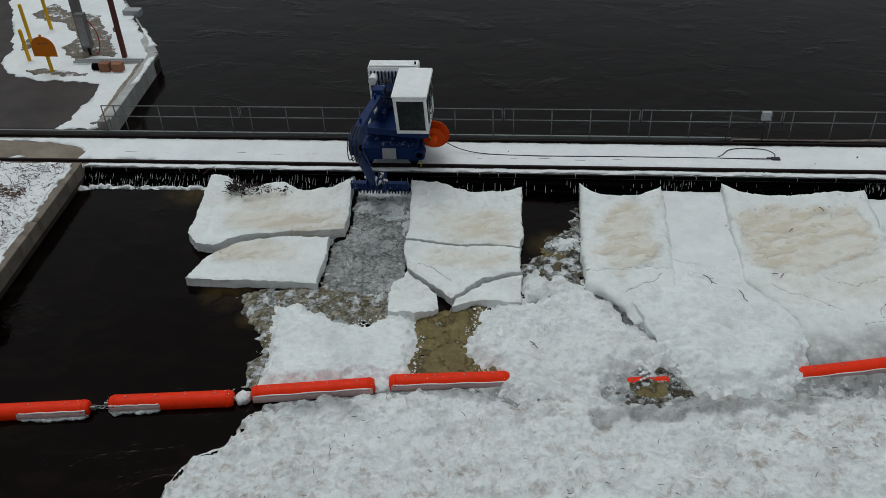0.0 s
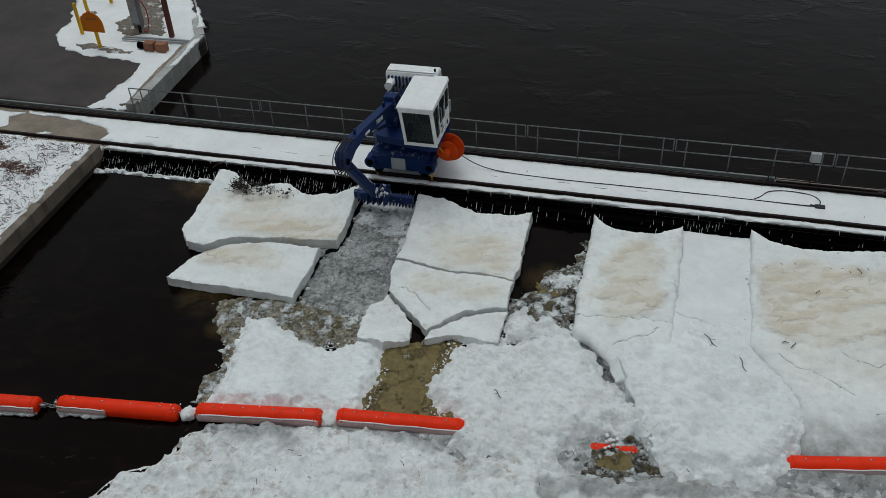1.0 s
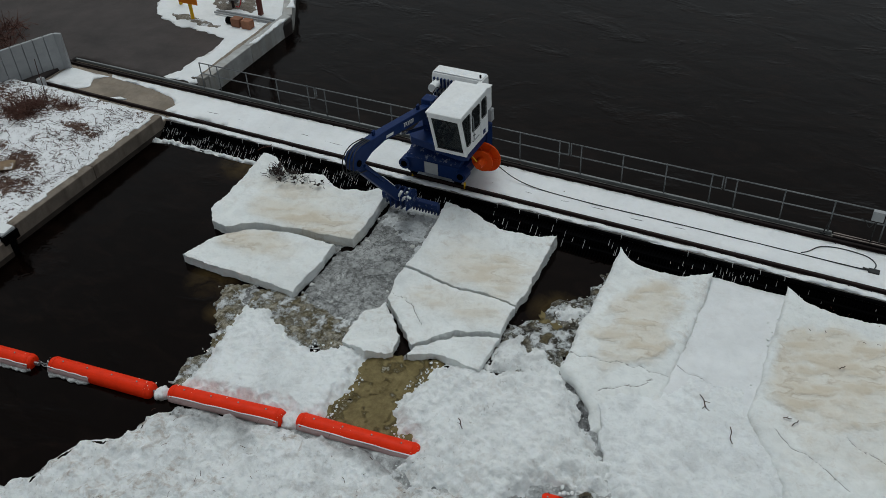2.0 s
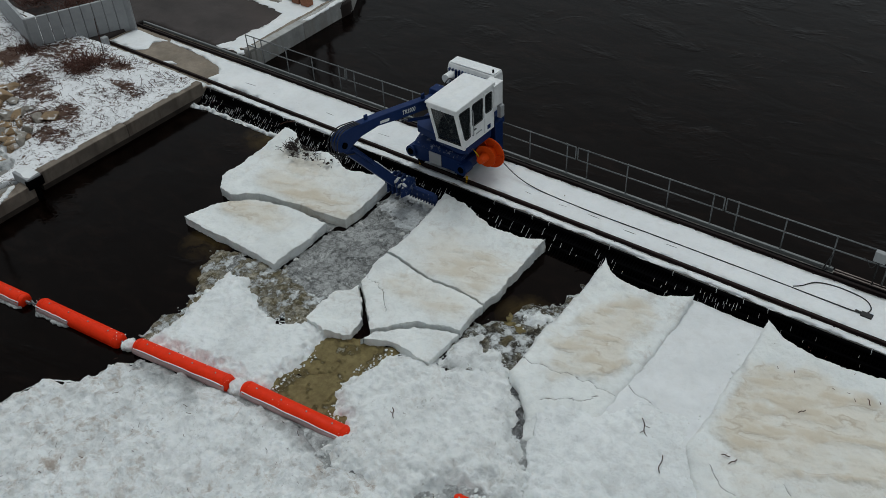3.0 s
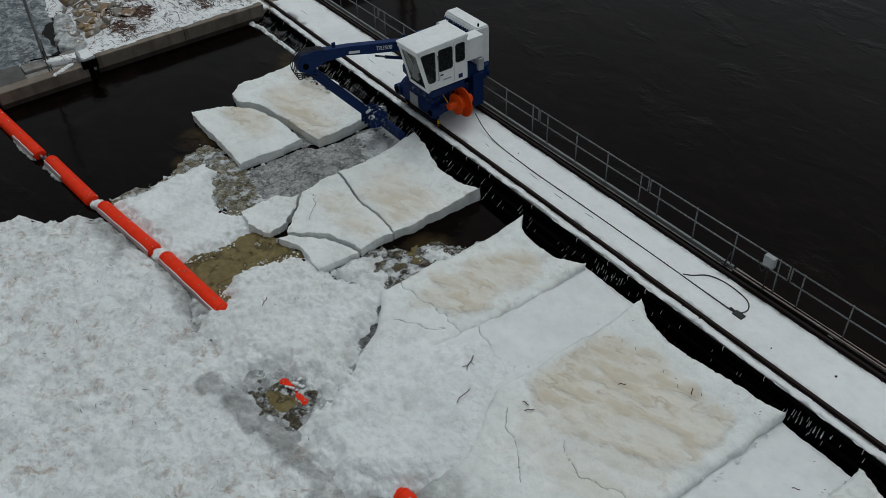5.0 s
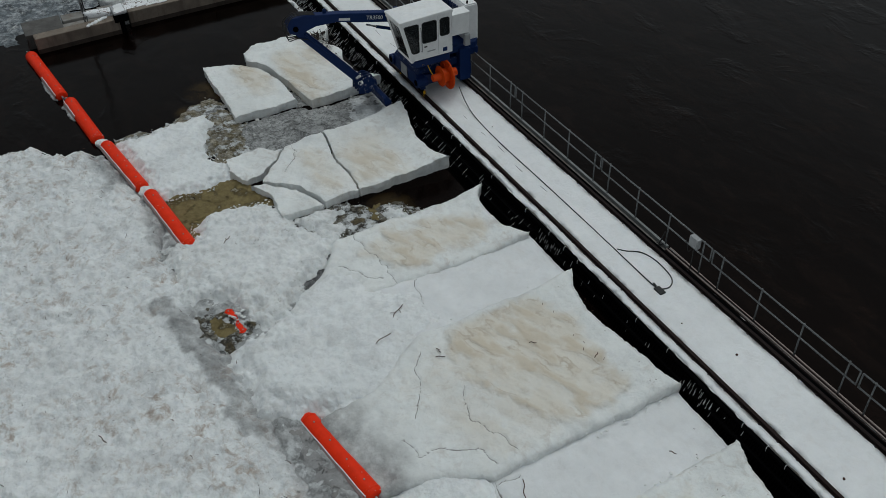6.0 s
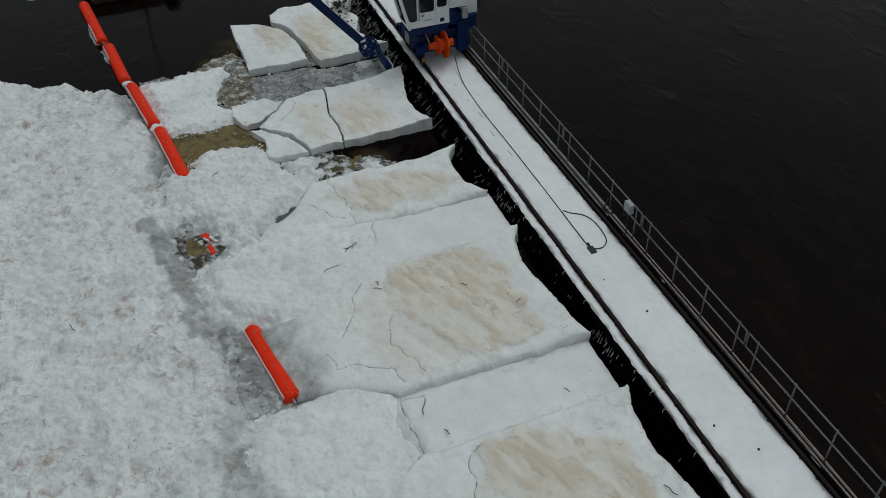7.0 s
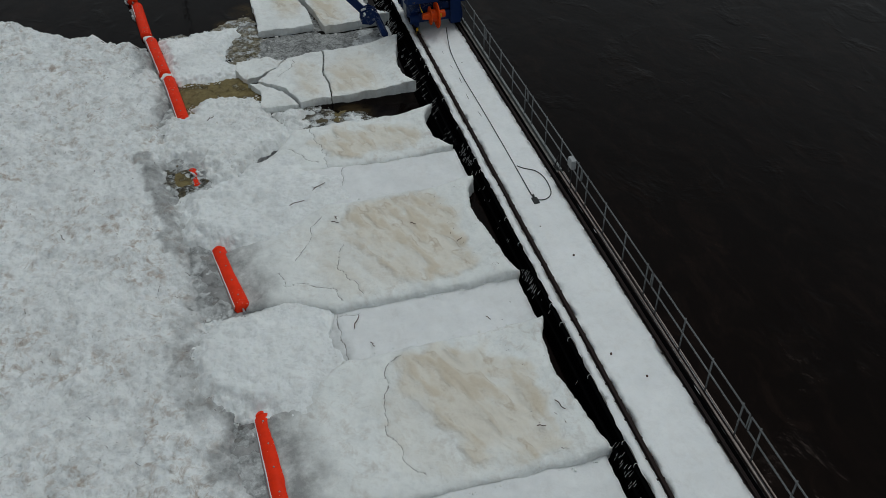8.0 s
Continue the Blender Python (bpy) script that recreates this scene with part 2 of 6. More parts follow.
FOAM = make_brash("foaming water", (0.12, 0.14, 0.16), (0.45, 0.48, 0.50), (0.16, 0.19, 0.21), 3.0)
CHUNK = make_varied("ice crumbs", (0.74, 0.76, 0.76), (0.42, 0.41, 0.38), 0.6, 3.0)
CONCRETE = make_concrete("weathered concrete")
PALECON = make_concrete("pale grey concrete", (0.52, 0.52, 0.51), (0.34, 0.31, 0.27))
TANCON = make_concrete("tan weathered concrete", (0.26, 0.215, 0.175), (0.09, 0.068, 0.052))
WETCON = make_concrete("damp tan concrete", (0.30, 0.25, 0.20), (0.20, 0.16, 0.12))
DARKCON = make_concrete("dark rough concrete", (0.13, 0.125, 0.12), (0.06, 0.055, 0.05))
GROUND = make_ground()
ASPHALT = make_asphalt()
GRAVEL = make_gravel()
RUST = make_varied("rusted rail steel", (0.020, 0.007, 0.006), (0.008, 0.004, 0.004), 0.8, 6.0, 0.004, 0.2)
GALV = make_varied("galvanised steel", (0.40, 0.41, 0.42), (0.24, 0.25, 0.26), 0.5, 8.0, 0.002, 0.55)
DULLGALV = make_varied("dull grey railing steel", (0.21, 0.22, 0.225), (0.12, 0.125, 0.13), 0.6, 8.0, 0.002, 0.4)
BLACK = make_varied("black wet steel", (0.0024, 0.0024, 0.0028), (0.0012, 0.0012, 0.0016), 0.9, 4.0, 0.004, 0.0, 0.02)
NAVY = make_paint("navy blue machine paint", (0.005, 0.022, 0.095), 0.42, (0.02, 0.02, 0.03), 0.3)
NAVYFROST = make_paint("snow flecked navy paint", (0.005, 0.022, 0.095), 0.45, (0.02, 0.02, 0.03), 0.3, 0.3)
WHITE = make_paint("white machine paint", (0.86, 0.87, 0.87), 0.4, (0.4, 0.38, 0.35), 0.15)
FLOAT = make_paint("orange red float plastic", (0.88, 0.034, 0.004), 0.45, (0.55, 0.16, 0.11), 0.1)
REEL = make_paint("orange enamel", (0.74, 0.078, 0.006), 0.38, (0.4, 0.10, 0.02), 0.3)
YELLOW = make_paint("yellow safety paint", (0.74, 0.42, 0.018), 0.5, (0.35, 0.2, 0.03), 0.3)
SIGN = make_paint("orange sign paint", (0.72, 0.20, 0.015), 0.5, (0.4, 0.14, 0.02), 0.2)
GREYPAINT = make_paint("grey sheet metal", (0.36, 0.37, 0.38), 0.55, (0.2, 0.19, 0.18), 0.4)
RUBBER = make_varied("black rubber", (0.014, 0.014, 0.015), (0.03, 0.03, 0.03), 0.6, 8.0, 0.002)
CHROME = make_varied("bright piston steel", (0.6, 0.6, 0.6), (0.45, 0.45, 0.45), 0.25, 5.0, 0.001, 1.0)
TIMBER = make_varied("red brown timber", (0.34, 0.15, 0.085), (0.20, 0.085, 0.05), 0.8, 5.0, 0.006)
ROCK = make_rock("tan quarry rock", (0.38, 0.25, 0.13), (0.18, 0.135, 0.10))
GREYROCK = make_rock("grey quarry rock", (0.36, 0.33, 0.29), (0.15, 0.13, 0.11))
TWIG = make_varied("dead twigs", (0.11, 0.045, 0.032), (0.036, 0.019, 0.015), 0.9, 6.0, 0.003)
DARKTWIG = make_varied("wet dark driftwood", (0.035, 0.022, 0.018), (0.014, 0.010, 0.009), 0.85, 6.0, 0.003)
PALEPIPE = make_varied("pale weathered pipe", (0.46, 0.39, 0.36), (0.24, 0.19, 0.17), 0.7, 5.0, 0.003)
RED = make_paint("red hose", (0.42, 0.02, 0.03), 0.5)
MARK = make_paint("white lettering paint", (0.75, 0.76, 0.76), 0.5)
STRIP = make_varied("dull galvanised kerb", (0.25, 0.26, 0.26), (0.16, 0.17, 0.17), 0.65, 3.0, 0.003, 0.25)

FROSTED = snow_material("frosted float ice", (0.50, 0.33, 0.32), 0.4, 0.01, 0.1, 0.2)


def make_glass():
    m = Mat("tinted cab glass", (0.02, 0.024, 0.026), 0.06, 0, 0.5)
    m.b.inputs["Transmission Weight"].default_value = 0.6
    m.b.inputs["Base Color"].default_value = (0.045, 0.052, 0.055, 1)
    m.b.inputs["IOR"].default_value = 1.3
    return m.m


GLASS = make_glass()

# ---- builders ----


def mesh_object(name, bm, material, parent=None, label="", smooth=False):
    me = bpy.data.meshes.new(name)
    bm.to_mesh(me)
    bm.free()
    me.materials.append(material)
    if smooth:
        me.shade_smooth()
    ob = new(name, me)
    if parent:
        ob.parent = parent
    if label:
        ob["label"] = label
    return ob


def part(name, bm, material, parent, label="", smooth=False):
    return mesh_object(name, bm, material, parent, label, smooth)


def empty(name, x=0, y=0, z=0, rz=0):
    ob = new(name)
    ob.matrix_world = pose(x, y, z, 0, 0, rz)
    ob.empty_display_size = 0.2
    return ob


def add_box(bm, x0, x1, y0, y1, z0, z1, bevel=0.0, m=None):
    made = bmesh.ops.create_cube(bm, size=1)["verts"]
    bmesh.ops.scale(bm, vec=(x1 - x0, y1 - y0, z1 - z0), verts=made)
    bmesh.ops.translate(bm, vec=((x0 + x1) / 2, (y0 + y1) / 2, (z0 + z1) / 2), verts=made)
    if m:
        bmesh.ops.transform(bm, matrix=m, verts=made)
    if bevel:
        edges = list({e for v in made for e in v.link_edges})
        bmesh.ops.bevel(bm, geom=edges, offset=bevel, segments=2, affect="EDGES", profile=0.5)
    return bm


def box(x0, x1, y0, y1, z0, z1, bevel=0.01, m=None):
    return add_box(bmesh.new(), x0, x1, y0, y1, z0, z1, bevel, m)


def add_rod(bm, a, b, r, seg=10, r2=None):
    a, b = Vector(a), Vector(b)
    m = Matrix.Translation((a + b) / 2) @ (b - a).to_track_quat("Z", "Y").to_matrix().to_4x4()
    bmesh.ops.create_cone(bm, cap_ends=True, segments=seg, radius1=r, radius2=r if r2 is None else r2, depth=(b - a).length, matrix=m)
    return bm


def rod(a, b, r, seg=12, r2=None):
    return add_rod(bmesh.new(), a, b, r, seg, r2)


def add_tube(bm, pts, r, seg=6):
    """A bent round bar along pts, smoothed by a spline."""
    pts = [Vector(p) for p in pts]
    path = []
    for i in range(len(pts) - 1):
        p0, p1, p2, p3 = pts[max(i - 1, 0)], pts[i], pts[i + 1], pts[min(i + 2, len(pts) - 1)]
        for k in range(6):
            u = k / 6
            path.append(0.5 * (2 * p1 + (p2 - p0) * u + (2 * p0 - 5 * p1 + 4 * p2 - p3) * u * u + (3 * p1 - p0 - 3 * p2 + p3) * u ** 3))
    path.append(pts[-1])
    rings = []
    for i, p in enumerate(path):
        d = (path[min(i + 1, len(path) - 1)] - path[max(i - 1, 0)]).normalized()
        q = d.to_track_quat("Z", "Y")
        rings.append([bm.verts.new(p + q @ Vector((r * math.cos(2 * math.pi * k / seg), r * math.sin(2 * math.pi * k / seg), 0))) for k in range(seg)])
    for a, b in zip(rings, rings[1:]):
        for k in range(seg):
            bm.faces.new((a[k], a[(k + 1) % seg], b[(k + 1) % seg], b[k]))
    bm.faces.new(rings[0][::-1])
    bm.faces.new(rings[-1])
    return bm


def tube(pts, r, seg=6):
    return add_tube(bmesh.new(), pts, r, seg)


def prism(outline, axis, lo, hi, bevel=0.0):
    """A flat outline drawn out along an axis: 'x' takes (y, z) pairs, 'y' (x, z), 'z' (x, y)."""
    bm = bmesh.new()
    put = {"x": lambda a, b, c: (c, a, b), "y": lambda a, b, c: (a, c, b), "z": lambda a, b, c: (a, b, c)}[axis]
    low = [bm.verts.new(put(a, b, lo)) for a, b in outline]
    top = [bm.verts.new(put(a, b, hi)) for a, b in outline]
    n = len(outline)
    bm.faces.new(low[::-1])
    bm.faces.new(top)
    for i in range(n):
        bm.faces.new((low[i], low[(i + 1) % n], top[(i + 1) % n], top[i]))
    bmesh.ops.recalc_face_normals(bm, faces=bm.faces)
    if bevel:
        bmesh.ops.bevel(bm, geom=list(bm.edges), offset=bevel, segments=2, affect="EDGES", profile=0.5)
    return bm


def fbm(x, y, scale, octaves=4, seed=0.0):
    return noise.fractal(Vector((x * scale + seed, y * scale - seed, seed * 0.7)), 1.0, 2.0, octaves)


def billow(x, y, scale, seed=0.0):
    total, amp = 0.0, 1.0
    for _ in range(4):
        total += amp * abs(noise.noise(Vector((x * scale + seed, y * scale + 3 * seed, seed))))
        scale, amp = scale * 2.1, amp * 0.5
    return total


def step01(v, lo, hi):
    u = min(1.0, max(0.0, (v - lo) / (hi - lo)))
    return u * u * (3 - 2 * u)


def ragged(corners, rough, gap=0.0, step=0.08, seed=0.0, torn=((0.8, 1.0), (2.3, 0.8), (5.5, 0.55), (9.0, 0.4))):
    """A closed outline through the corners, broken up like torn ice. Neighbours that share an edge stay alongside each other."""
    out, n = [], len(corners)
    area = sum(corners[i][0] * corners[(i + 1) % n][1] - corners[(i + 1) % n][0] * corners[i][1] for i in range(n))
    side = 1 if area > 0 else -1
    for i in range(n):
        a, b = Vector(corners[i]), Vector(corners[(i + 1) % n])
        d = b - a
        inward = Vector((-d.y, d.x)).normalized() * side * gap
        count = max(1, int(d.length / step))
        for k in range(count):
            p = a + d * (k / count)
            w = Vector((0.0, 0.0))
            for f, g in torn:
                v = noise.noise_vector(Vector((p.x * f + seed, p.y * f, 7.3)))
                w += Vector((v.x, v.y)) * g
            q = p + w * rough + inward
            out.append((q.x, q.y))
    return out


def border_distance(px, py, outline):
    ax, ay = np.array(outline).T
    bx, by = np.roll(ax, -1), np.roll(ay, -1)
    dx, dy = bx - ax, by - ay
    ll = dx * dx + dy * dy + 1e-12
    best = np.full(len(px), 1e9)
    inside = np.zeros(len(px), bool)
    for i in range(len(ax)):
        u = np.clip(((px - ax[i]) * dx[i] + (py - ay[i]) * dy[i]) / ll[i], 0, 1)
        best = np.minimum(best, np.hypot(px - ax[i] - u * dx[i], py - ay[i] - u * dy[i]))
        cross = (ay[i] > py) != (by[i] > py)
        if abs(dy[i]) > 1e-12:
            inside ^= cross & (px < dx[i] * (py - ay[i]) / dy[i] + ax[i])
    return np.where(inside, best, -best)


def sheet(name, corners, height, material, rough=0.06, gap=0.0, step=0.14, edge=0.08, drop=0.05, depth=0.3, cracks=(), stain=None, wet=None, mud=None, seed=0.0, outline_step=0.08, crisp=False, torn=((0.8, 1.0), (2.3, 0.8), (5.5, 0.55), (9.0, 0.4))):
    """A slab with a torn outline: height(x, y, d) gives its top at d metres from the border; cracks are open lines cut into it."""
    outline = ragged(corners, rough, gap, outline_step, seed, torn)
    ox, oy = np.array(outline).T
    rng = np.random.default_rng(int(abs(ox.sum() * 100)) % 100000)
    gx, gy = np.meshgrid(np.arange(ox.min(), ox.max(), step), np.arange(oy.min(), oy.max(), step))
    gx = (gx + rng.uniform(-0.3, 0.3, gx.shape) * step).ravel()
    gy = (gy + rng.uniform(-0.3, 0.3, gy.shape) * step).ravel()
    d = border_distance(gx, gy, outline)
    keep = d > step * 0.45
    lines, low = [], []
    for crack in cracks:
        for a, b in zip(crack, crack[1:]):
            a, b = Vector(a), Vector(b)
            count = max(2, int((b - a).length / 0.07))
            across = Vector((-(b - a).y, (b - a).x)).normalized()
            for k in range(count):
                p = a + (b - a) * (k / count)
                v = noise.noise_vector(Vector((p.x * 2.5, p.y * 2.5, 1.7))) + 0.22 * noise.noise_vector(Vector((p.x * 7, p.y * 7, 4.7)))
                p = p + Vector((v.x, v.y)) * 0.17
                w = 0.012 + 0.018 * abs(noise.noise(Vector((p.x * 1.3, p.y * 1.3, 9))))
                lines += [(p.x, p.y), (p.x + across.x * w, p.y + across.y * w), (p.x - across.x * w, p.y - across.y * w)]
                low += [1, 0, 0]
    if lines:
        lx, ly = np.array(lines).T
        fine = border_distance(lx, ly, outline) > 0.05
        lines, low = [p for p, f in zip(lines, fine) if f], [p for p, f in zip(low, fine) if f]
        for x, y in lines[::3]:
            keep &= np.hypot(gx - x, gy - y) > 0.05
    gx, gy = gx[keep], gy[keep]
    n = len(outline)
    pts = [Vector(p) for p in outline] + [Vector(p) for p in lines] + [Vector(p) for p in zip(gx, gy)]
    flag = [0] * n + low + [0] * len(gx)
    verts, _, faces, origin, _, _ = delaunay(pts, [], [list(range(n))], 1, 1e-5)
    vx, vy = np.array([(v.x, v.y) for v in verts]).T
    vd = np.maximum(border_distance(vx, vy, outline), 0)
    co, crack_v = [], []
    for i, v in enumerate(verts):
        u = max(0.0, 1 - vd[i] / edge) if edge else 0.0
        is_crack = flag[origin[i][0]] if origin[i] else 0
        co.append((v.x, v.y, height(v.x, v.y, vd[i]) - drop * u * u - 0.02 * is_crack))
        crack_v.append(float(is_crack))
    faces = [tuple(f) for f in faces]
    up = [f if (co[f[1]][0] - co[f[0]][0]) * (co[f[2]][1] - co[f[0]][1]) - (co[f[2]][0] - co[f[0]][0]) * (co[f[1]][1] - co[f[0]][1]) > 0 else f[::-1] for f in faces]
    count = {}
    for f in up:
        for i in range(len(f)):
            count[(f[i], f[(i + 1) % len(f)])] = 1
    rim = [e for e in count if (e[1], e[0]) not in count]
    lower = {}
    for level in (1, 2, 3):
        ring = {}
        for i in {v for e in rim for v in e}:
            x, y, z = co[i]
            v = noise.noise_vector(Vector((x * 7, y * 7, level * 3.1)))
            w = noise.noise_vector(Vector((x * 2.2, y * 2.2, level * 5.7)))
            v = v * 0.3 + w
            zz = (z * 0.72, z * 0.34 - 0.01, -depth)[level - 1]
            ring[i] = len(co)
            co.append((x + 0.06 * v.x, y + 0.06 * v.y, zz if depth > 0.1 else z - depth * level / 3))
            crack_v.append(0.0)
        for a, b in rim:
            a0, b0 = (a, b) if level == 1 else (lower[a], lower[b])
            up.append((b0, a0, ring[a], ring[b]))
        lower = ring
    me = bpy.data.meshes.new(name)
    me.from_pydata(co, [], up)
    for key, values in (("crack", crack_v), ("stain", stain and [stain(x, y) for x, y, _ in co]), ("wet", wet and [wet(x, y) for x, y, _ in co]), ("mud", mud and [mud(x, y) for x, y, _ in co])):
        if values:
            me.attributes.new(key, "FLOAT", "POINT").data.foreach_set("value", [float(v) for v in values])
    me.materials.append(material)
    me.shade_smooth()
    if crisp:
        border = {tuple(sorted(e)) for e in rim}
        sharp = me.attributes.new("sharp_edge", "BOOLEAN", "EDGE")
        sharp.data.foreach_set("value", [tuple(sorted(e.vertices)) in border for e in me.edges])
    me.validate()
    return new(name, me)


def crumbs(name, places, material, seed=1, smooth=False):
    """Many small broken lumps joined into one mesh: places are (x, y, z, size)."""
    rng = np.random.default_rng(seed)
    ball = bmesh.new()
    bmesh.ops.create_icosphere(ball, subdivisions=2 if smooth else 1, radius=1)
    base = np.array([tuple(v.co) for v in ball.verts])
    tri = np.array([[v.index for v in f.verts] for f in ball.faces])
    ball.free()
    co, faces = [], []
    for k, (x, y, z, s) in enumerate(places):
        q = np.array(Euler(tuple(rng.uniform(0, 6, 3))).to_matrix())
        p = base * rng.uniform(0.62, 1.08, (len(base), 1)) @ q.T * rng.uniform(0.6, 1.2, 3) * s
        co.append(p * (1, 1, 0.6) + (x, y, z))
        faces.append(tri + k * len(base))
    me = bpy.data.meshes.new(name)
    me.from_pydata(np.concatenate(co).tolist(), [], np.concatenate(faces).tolist())
    me.materials.append(material)
    if smooth:
        me.shade_smooth()
    return new(name, me)


def inside(x, y, poly):
    hit = False
    for i in range(len(poly)):
        (ax, ay), (bx, by) = poly[i], poly[i - 1]
        if (ay > y) != (by > y) and x < (bx - ax) * (y - ay) / (by - ay) + ax:
            hit = not hit
    return hit


def scatter(poly, count, seed, lo, hi, power=2.5, z=0.04, weight=None):
    rng = random.Random(seed)
    xs, ys = [p[0] for p in poly], [p[1] for p in poly]
    out = []
    while len(out) < count:
        x, y = rng.uniform(min(xs), max(xs)), rng.uniform(min(ys), max(ys))
        if inside(x, y, poly) and (weight is None or rng.random() < weight(x, y)):
            s = lo + (hi - lo) * rng.random() ** power
            out.append((x, y, z + s * 0.15, s))
    return out


def loose_rim(corners, count, seed, material, spread=0.08, lo=0.012, hi=0.05, z=0.04, rough=0.16):
    """Crumbled snow lying along the border of a mound, thickest close to it."""
    line = ragged(corners, rough, 0, 0.08, seed)
    rng = random.Random(int(seed) + 70)
    places = []
    while len(places) < count:
        x, y = line[rng.randrange(len(line))]
        if noise.noise(Vector((x * 0.9, y * 0.9, seed))) < -0.15:
            continue
        s = lo + (hi - lo) * rng.random() ** 2.5
        places.append((x + rng.gauss(0, spread), y + rng.gauss(0, spread), z + 0.3 * s, s))
    ob = crumbs("snow_clods", places, material, int(seed) + 71, True)
    return tagged(ob, "crumbled snow along the rim of a mound", "snow clods", kind="stuff")


# ---- the water and the ice ----
bm = bmesh.new()
bmesh.ops.create_grid(bm, x_segments=8, y_segments=8, size=2200)
water = mesh_object("water", bm, WATER)
tagged(water, "dark brown river water with small ripples", "water", kind="structure")

DECK = 0.66


def flat(base, lump=0.02, lip=0.0, scale=0.9, seed=0.0, slope=0.0, dip=None):
    """The top of an ice slab: nearly level, and turned up towards the rack."""
    def top(x, y, d):
        rise = 0.02 * (1 - step01(d + 0.1 * fbm(x, y, 2.0, 3, seed), 0.12, 0.45)) + lip * step01(y, 26.3, 28.0) * (0.8 + 0.35 * fbm(x, 0, 0.9, 2, seed))
        if dip:
            rise -= 0.30 * (1 - step01(y + 0.5 * fbm(x, y, 0.8, 3, seed), dip - 1.5, dip + 0.4))
        return base + rise + slope * (y - 25) + lump * fbm(x, y, scale, 5, seed) + 0.032 * fbm(x, y, 2.9, 5, seed)
    return top


def lumpy(base, size=0.16, scale=0.8, seed=0.0, skirt=0.7, blend=None, cliff=0.12, whole=None):
    """Settled loose snow with a crumbly crust that thins out raggedly at its border; past y = blend it lies on the slabs behind."""
    def top(x, y, d):
        if whole and whole(x, y):
            d = 9.0
        e = d + 0.22 * fbm(x, y, 2.6, 4, seed + 1) * (1 - step01(d, 0.3, 1.2)) if d > 0.02 else d
        e -= 0.07 * max(0.0, 1 - cliff * 4)
        behind = 0.0 if blend is None else step01(y + 0.4 * fbm(x, y, 0.8, 2, seed), blend - 0.6, blend + 0.4)
        low = 0.31 * behind
        near = cliff * (1 - behind)
        rise = near * step01(e, -0.02, 0.13) + (1 - near) * step01(e, -0.05, skirt * (1.0 + 1.5 * behind))
        heap = base + 0.55 * size * (billow(x, y, scale, seed) - 0.35) + 0.6 * size * fbm(x, y, 0.35, 3, seed)
        calm = 1 - 0.6 * behind
        crumb = 0.40 * size * calm * fbm(x, y, 2.6, 5, seed + 5) + 0.20 * size * calm * fbm(x, y, 8.0, 3, seed + 2)
        fluff = 0.08 * calm * fbm(x, y, 10.0, 3, seed + 3) * (1 - step01(d, 0.1, 0.7)) * step01(d, 0.05, 0.16)
        return low + (heap - low) * rise + crumb * step01(d, 0.0, 0.12) + fluff
    return top


def area(corners, soft=0.3, most=1.0, seed=0.0):
    """A stained area with an uneven border: 'most' within the corners, fading out over 'soft' metres."""
    n = len(corners)

    def amount(x, y):
        far = 1e9
        for k in range(n):
            (ax, ay), (bx, by) = corners[k], corners[k - 1]
            dx, dy = bx - ax, by - ay
            u = min(1.0, max(0.0, ((x - ax) * dx + (y - ay) * dy) / (dx * dx + dy * dy)))
            far = min(far, math.hypot(x - ax - u * dx, y - ay - u * dy))
        d = far if inside(x, y, corners) else -far
        return most * step01(d + 0.45 * fbm(x, y, 1.1, 4, seed), -0.5 * soft, soft)
    return amount


def either(a, b):
    return lambda x, y: max(a(x, y), b(x, y))


def beside(ax, ay, bx, by, reach, most, seed=0.0):
    """Wet ice round a sunken float that lies from a to b."""
    def amount(x, y):
        dx, dy = bx - ax, by - ay
        u = min(1.0, max(0.0, ((x - ax) * dx + (y - ay) * dy) / (dx * dx + dy * dy)))
        d = math.hypot(x - ax - u * dx, y - ay - u * dy)
        return most * (1 - step01(d + 0.35 * fbm(x, y, 1.2, 4, seed), 0.25, reach))
    return amount


def patch(cx, cy, rx, ry, seed=0.0, most=1.0):
    """A soft-edged stained area on a slab."""
    def amount(x, y):
        r = math.hypot((x - cx) / rx, (y - cy) / ry) + 0.35 * fbm(x, y, 0.7, 3, seed)
        return most * (1 - step01(r, 0.35, 1.15))
    return amount


def slab(corners, base, label, stain=None, wet=None, lip=0.28, rough=0.07, gap=0.02, cracks=(), seed=0.0, lump=0.045, dip=None):
    firm = corners[0][0] < 1
    ob = sheet("ice_slab", corners, flat(base, lump, lip, 0.9, seed, 0.0, dip), SLAB, rough, gap, 0.10, 0.08 if firm else 0.2, 0.03 if firm else 0.10, 0.3, cracks, stain, wet, outline_step=0.05, crisp=firm, torn=((0.8, 1.2), (2.3, 0.5), (5.5, 0.25), (13.0, 0.35)))
    return tagged(ob, label, "ice slab", "broken ice slabs along the rack")


